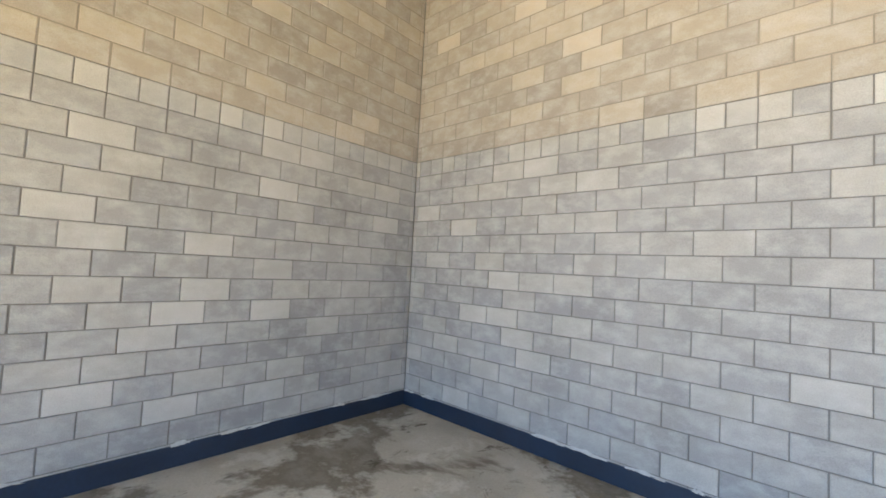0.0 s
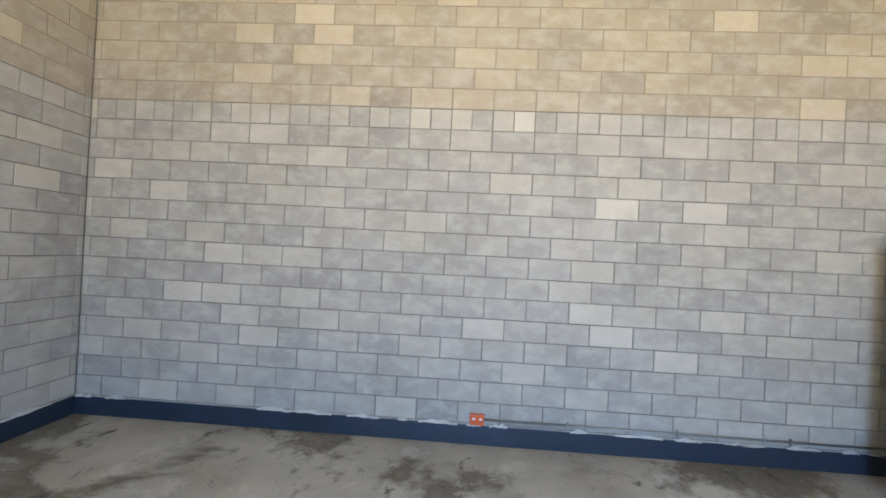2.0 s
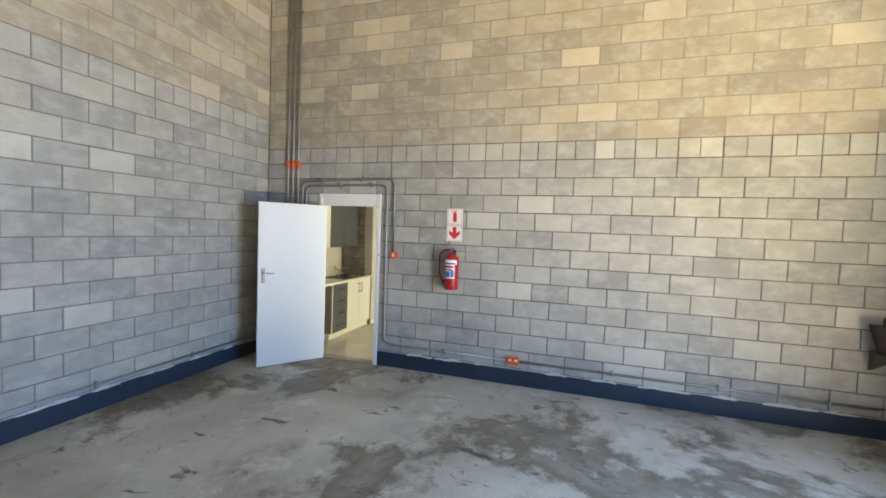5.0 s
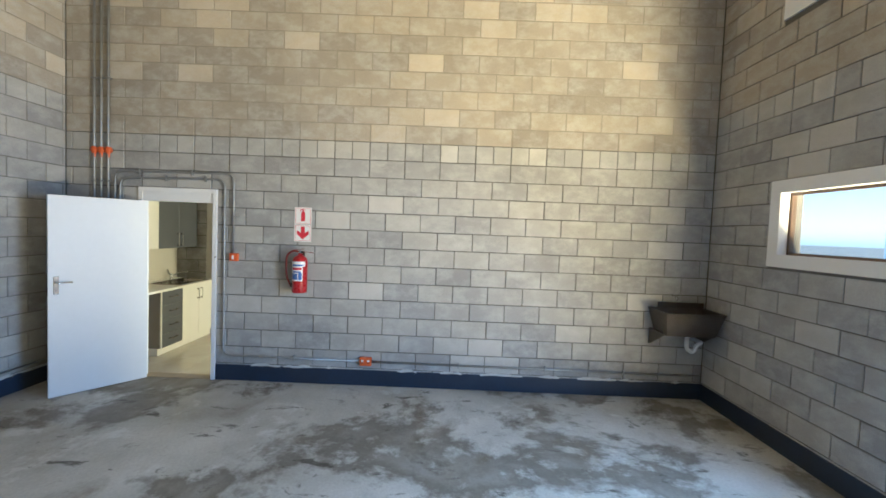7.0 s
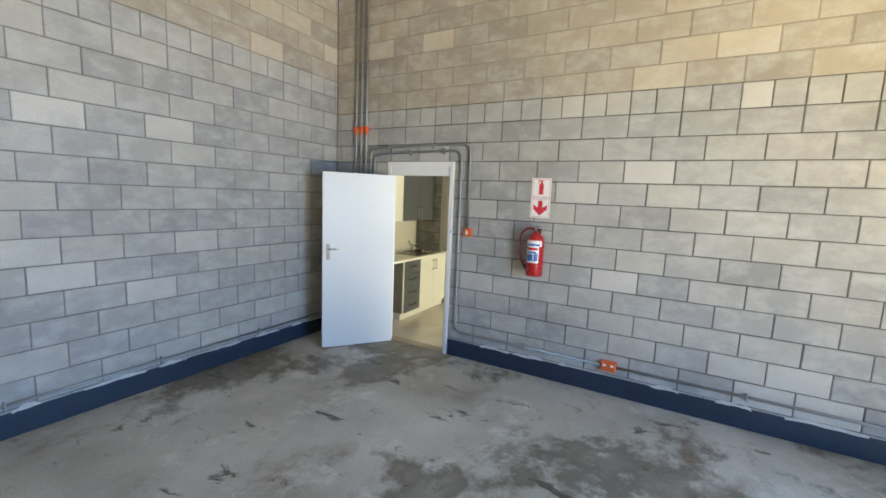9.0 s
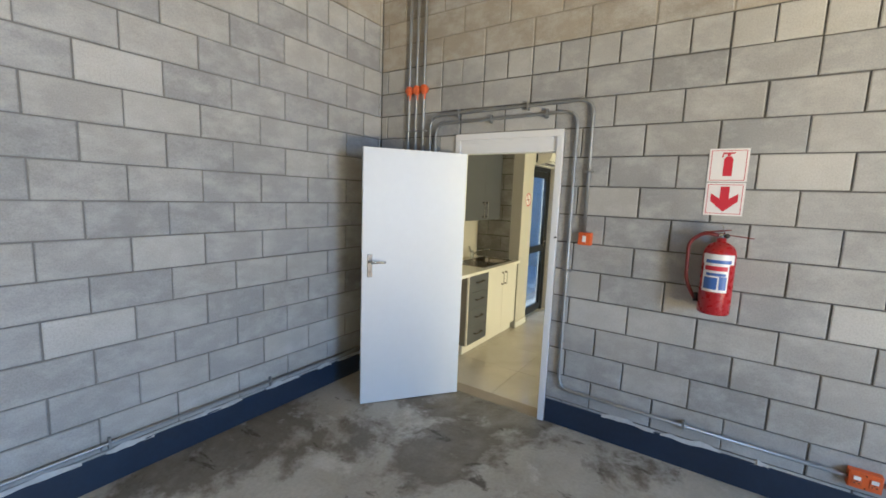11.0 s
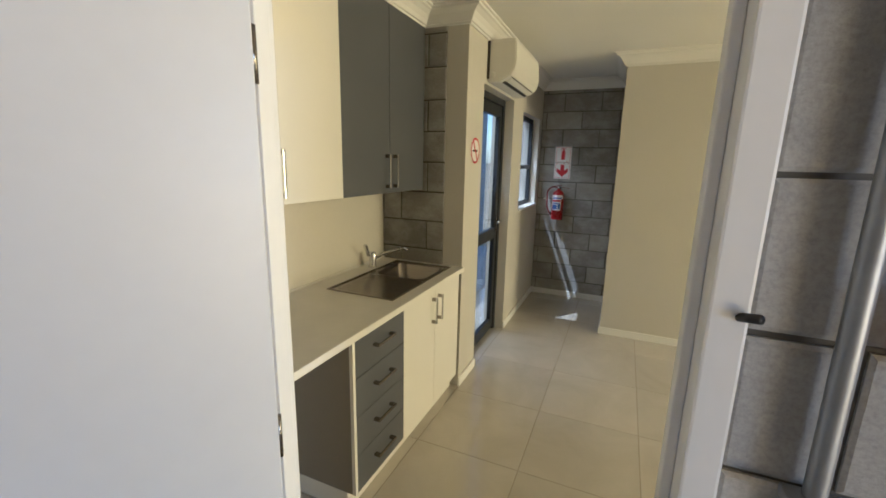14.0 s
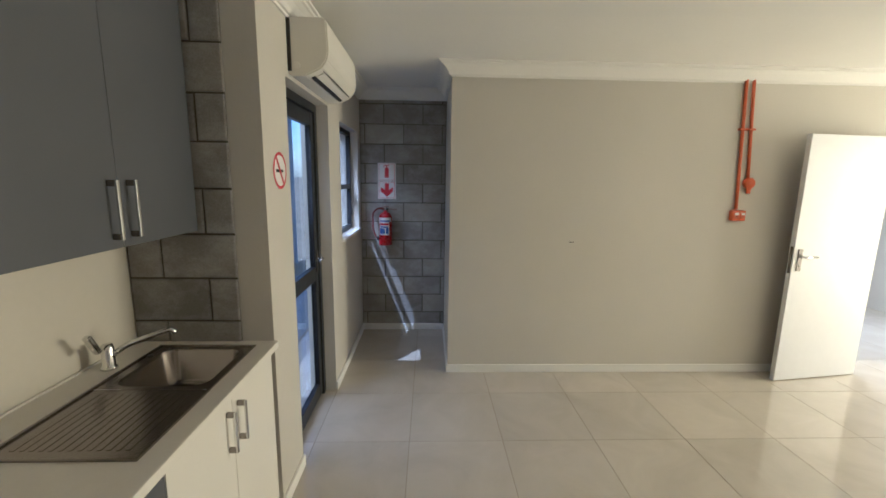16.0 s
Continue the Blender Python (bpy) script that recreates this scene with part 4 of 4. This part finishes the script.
def inset_sink():
    e = empty("kitchen_sink", 5.03, 3.405, 0.9035)
    tagged(e, "stainless steel sink with ribbed drainer", "sink")
    W, D = 0.77, 0.42
    bx0, bx1, by0, by1, dep = 0.40, 0.73, 0.035, 0.37, 0.15
    bm = bmesh.new()

    def rr(x0, x1, y0, y1, r, z, n=5):
        out = []
        for cx, cy, a0 in ((x1 - r, y1 - r, 0), (x0 + r, y1 - r, 90), (x0 + r, y0 + r, 180), (x1 - r, y0 + r, 270)):
            for k in range(n + 1):
                a = radians(a0 + 90 * k / n)
                out.append(bm.verts.new((cx + r * math.cos(a), cy + r * math.sin(a), z)))
        return out

    rings = [rr(bx0, bx1, by0, by1, 0.06, 0.001), rr(bx0 + 0.006, bx1 - 0.006, by0 + 0.006, by1 - 0.006, 0.055, -0.008),
             rr(bx0 + 0.014, bx1 - 0.014, by0 + 0.014, by1 - 0.014, 0.05, -dep + 0.02), rr(bx0 + 0.04, bx1 - 0.04, by0 + 0.04, by1 - 0.04, 0.04, -dep)]
    for p, q in zip(rings, rings[1:]):
        for k in range(len(p)):
            bm.faces.new((p[k], p[(k + 1) % len(p)], q[(k + 1) % len(p)], q[k]))
    bm.faces.new(rings[-1])
    mesh_object("bowl", bm, M_STEEL, e, True)
    bm = bmesh.new()
    outer = rr(bx0 - 0.02, W, 0, D, 0.012, 0.001)
    inner = rr(bx0, bx1, by0, by1, 0.06, 0.001)
    for k in range(len(outer)):
        bm.faces.new((outer[k], outer[(k + 1) % len(outer)], inner[(k + 1) % len(inner)], inner[k]))
    mesh_object("rim", bm, M_STEEL, e)
    box("drainer", (0.0, bx0 - 0.02, 0, D, -0.004, -0.0005), M_STEEL, e)
    for k in range(13):
        box("drainer_rib", (0.045, bx0 - 0.05, 0.05 + k * 0.026, 0.062 + k * 0.026, -0.001, 0.0008), M_STEEL, e, 0.0012)
    for d in ((0.0, W, 0, 0.010, -0.001, 0.006), (0.0, W, D - 0.010, D, -0.001, 0.006), (0.0, 0.010, 0.010, D - 0.010, -0.001, 0.006), (W - 0.010, W, 0.010, D - 0.010, -0.001, 0.006)):
        box("edge", d, M_STEEL, e, 0.002)
    lathe("waste", [(0, 0), (0.035, 0), (0.035, 0.003), (0.02, 0.001), (0, 0.001)], M_CHROME, e, Matrix.Translation(((bx0 + bx1) / 2, 0.2, -dep)), 16)
    lathe("plug_hole", [(0, 0), (0.012, 0), (0.012, 0.004), (0, 0.004)], M_BLACK, e, Matrix.Translation((0.66, 0.395, 0.001)), 12)


inset_sink()


def mixer_tap():
    e = empty("mixer_tap", 5.58, 3.885, 0.902)
    tagged(e, "chrome kitchen mixer tap with swivel spout", "tap")
    lathe("base", [(0, 0), (0.028, 0), (0.028, 0.010), (0.022, 0.014), (0.022, 0.085), (0.018, 0.10), (0, 0.102)], M_CHROME, e, None, 18)
    box("lever", (-0.010, 0.010, -0.012, 0.012, 0.095, 0.185), M_CHROME, e, 0.005, pose(0, 0, 0.0, 0, -28, 0))
    tube("spout", [(0.0, -0.01, 0.05), (0.03, -0.05, 0.085), (0.08, -0.20, 0.135), (0.085, -0.215, 0.115)], 0.0115, M_CHROME, e, 0.03)


mixer_tap()


def air_conditioner():
    e = empty("air_conditioner", 6.25, FACE, 2.165)
    tagged(e, "white wall-mounted split air conditioner above door", "air conditioner")
    w = 0.80
    prof = [(0, 0.0), (-0.09, 0.0), (-0.165, 0.035), (-0.195, 0.075), (-0.205, 0.12), (-0.198, 0.262), (-0.18, 0.278), (0, 0.278)]
    bm = bmesh.new()
    a = [bm.verts.new((0.0, y, z)) for y, z in prof]
    b = [bm.verts.new((w, y, z)) for y, z in prof]
    bm.faces.new(a)
    bm.faces.new(list(reversed(b)))
    for k in range(len(prof)):
        j = (k + 1) % len(prof)
        bm.faces.new((a[k], a[j], b[j], b[k]))
    bmesh.ops.bevel(bm, geom=list(bm.edges), offset=0.007, segments=2, affect="EDGES")
    mesh_object("casing", bm, M_PLASTIC, e)
    slope = pose(0, -0.09, 0.0, 0, 0, 0) @ pose(0, 0, 0, -25, 0, 0)
    box("vent_slot", (0.06, w - 0.06, -0.030, -0.008, -0.004, 0.003), M_BLACK, e, 0.001, slope)
    box("vent_flap", (0.07, w - 0.07, -0.076, -0.034, -0.006, -0.001), M_PLASTIC, e, 0.002, slope)
    box("vent_slot", (0.06, w - 0.06, -0.084, -0.080, -0.003, 0.003), M_BLACK, e, 0.001, slope)
    box("back_plate", (-0.006, 0.0, -0.018, 0, 0.02, 0.27), M_BLACK, e)
    lathe("side_cap", [(0, 0), (0.022, 0), (0.022, 0.002), (0.018, 0.003), (0, 0.003)], M_PLASTIC, e, Matrix.Translation((0, -0.04, 0.045)) @ pose(0, 0, 0, 0, -90, 0), 16)


air_conditioner()


def no_smoking(x, y, z):
    e = empty("no_smoking_sticker", x, y, z)
    tagged(e, "round white no-smoking sticker with red ring", "sign")
    r = 0.088
    circ = [(r * math.cos(2 * math.pi * k / 28), r * math.sin(2 * math.pi * k / 28)) for k in range(28)]
    polygon("disc", circ, 0.0012, M_SIGNWHITE, e)
    bm = bmesh.new()
    for k in range(28):
        q = [2 * math.pi * k / 28, 2 * math.pi * (k + 1) / 28]
        bm.faces.new([bm.verts.new((s * math.cos(a), -0.0022, s * math.sin(a))) for s, a in ((r, q[0]), (r, q[1]), (r * 0.84, q[1]), (r * 0.84, q[0]))])
    mesh_object("ring", bm, M_SIGNRED, e)
    polygon("cigarette", [(-0.05, -0.008), (0.045, -0.008), (0.045, 0.006), (-0.05, 0.006)], 0.0006, M_BLACK, e, Matrix.Translation((0, -0.0012, 0)))
    polygon("slash", [(-0.008, -0.072), (0.008, -0.072), (0.008, 0.072), (-0.008, 0.072)], 0.0006, M_SIGNRED, e, Matrix.Translation((0, -0.002, 0)) @ pose(0, 0, 0, 0, -35, 0))


no_smoking(6.055, FACE, 1.685)

EX = OX1 - 0.016
conduit([(EX, 0.140, 2.46), (EX, 0.090, 1.44)], "orange painted conduit down the office wall to socket", 0.0125, M_ORANGE_PIPE, [(EX, 0.121, 2.08, ("v", 90))])
conduit([(EX, 0.080, 2.46), (EX, 0.025, 1.69)], "orange painted conduit down the office wall to box", 0.0125, M_ORANGE_PIPE, [(EX, 0.053, 2.08, ("v", 90))])
orange_box(OX1, 0.012, 1.655, -90, 0.085, 0.085, "round orange junction box on office wall", "round")
orange_box(OX1, 0.078, 1.39, -90, 0.11, 0.085, "orange socket box on office wall", "socket")
tagged(box("scuff_mark", (OX1 - 0.002, OX1 + 0.001, 1.425, 1.462, 1.148, 1.154), M_BLACK, None, 0, None), "short dark scuff on the painted wall", "mark")

# ---- pieces of walls and floors ----
# upper mortar beds, their tan in part the yard's warm light painted on
for name, m, a, b, low in (("wall_north_upper_joints", m_north, WEST, EAST, 3.203), ("wall_west_upper_joints", m_west, SOUTH, NORTH, 3.203), ("wall_east_upper_joints", m_east, -NORTH, -SOUTH, 2.803)):
    tagged(box(name, (a + 0.004, b - 0.004, -0.0055, 0.0, low, TOP), M_MORTAR_TAN_LIT, None, 0, m), "pale mortar bed of the upper courses, tan partly painted warm light", "wall", kind="structure")
lay_blocks(wall_north, m_north, WEST, EAST, 0, TOP, [], M_BLOCK, (-3.6, EAST, 0.2, 3.0), 0.068, 15, seed=11)
lay_blocks(wall_west, m_west, SOUTH, NORTH, 0, TOP, [], M_BLOCK, (0.0, NORTH, 0.2, 4.0), 0.1, 15, seed=12)
lay_blocks(wall_east, m_east, -NORTH, -SOUTH, 0, TOP, [DOOR_HOLE], M_BLOCK, (-NORTH, 2.6, 0.2, 4.0), 0.275, 13, seed=13)
lay_blocks(wall_south, m_south, -EAST, -WEST, 0, TOP, [ROLLER, (LOW_WIN[0] - 0.1, LOW_WIN[1] + 0.1, 1.6, 2.4), (HIGH_WIN[0] - 0.1, HIGH_WIN[1] + 0.1, 3.8, 4.6)], M_BLOCK, (-EAST, -0.9, 0.2, 4.0), 0.2, 15, seed=14)
tagged(box("wall_nib_joints", (5.8645, 5.868, 3.495, NORTH, 0.0, 2.44), M_JOINT), "dark mortar bed of the niche block wall", "wall", kind="structure")
lay_blocks(nib, frame_of((5.8645, 0, 0.0), (0, -1, 0), (-1, 0, 0)), -NORTH, -3.49, 0.0, 2.44, [], M_BLOCK_OLD, (-NORTH, -3.4, 0.8, 2.5), 0.15, None, seed=15)
lay_blocks(wall_f, frame_of((8.4 + PROUD, 0, 0.0), (0, -1, 0), (-1, 0, 0)), -FACE, -2.46, 0.0, 2.44, [], M_BLOCK_OLD, (-FACE, -2.4, 0.0, 2.5), 0.05, None, seed=16)


def lay_tiles():
    rng = random.Random(21)
    cache = {}
    g = 0.003
    xs = [5.21 + 0.6 * k for k in range(-2, 8)]
    ys = [1.545 + 0.6 * k for k in range(-9, 5)]
    for x in xs:
        for y in ys:
            x0, x1, y0, y1 = max(x, 4.0), min(x + 0.6, 9.5), max(y, SOUTH), min(y + 0.6, NORTH)
            if x1 - x0 < 0.05 or y1 - y0 < 0.05:
                continue
            key = (round(x1 - x0, 3), round(y1 - y0, 3))
            if key not in cache:
                w, d = key[0] - g, key[1] - g
                b = 0.0012
                vs = [(0, 0, 0), (w, 0, 0), (w, d, 0), (0, d, 0), (b, b, b), (w - b, b, b), (w - b, d - b, b), (b, d - b, b)]
                me = bpy.data.meshes.new("tile")
                me.from_pydata(vs, [], [(4, 5, 6, 7), (0, 1, 5, 4), (1, 2, 6, 5), (2, 3, 7, 6), (3, 0, 4, 7)])
                me.materials.append(M_TILE)
                cache[key] = me
            ob = new("tile", cache[key])
            ob.matrix_world = pose(x0 + g / 2, y0 + g / 2, -0.0025, rng.uniform(-0.02, 0.02), rng.uniform(-0.02, 0.02), 0)
            ob.parent = floor_office


lay_tiles()
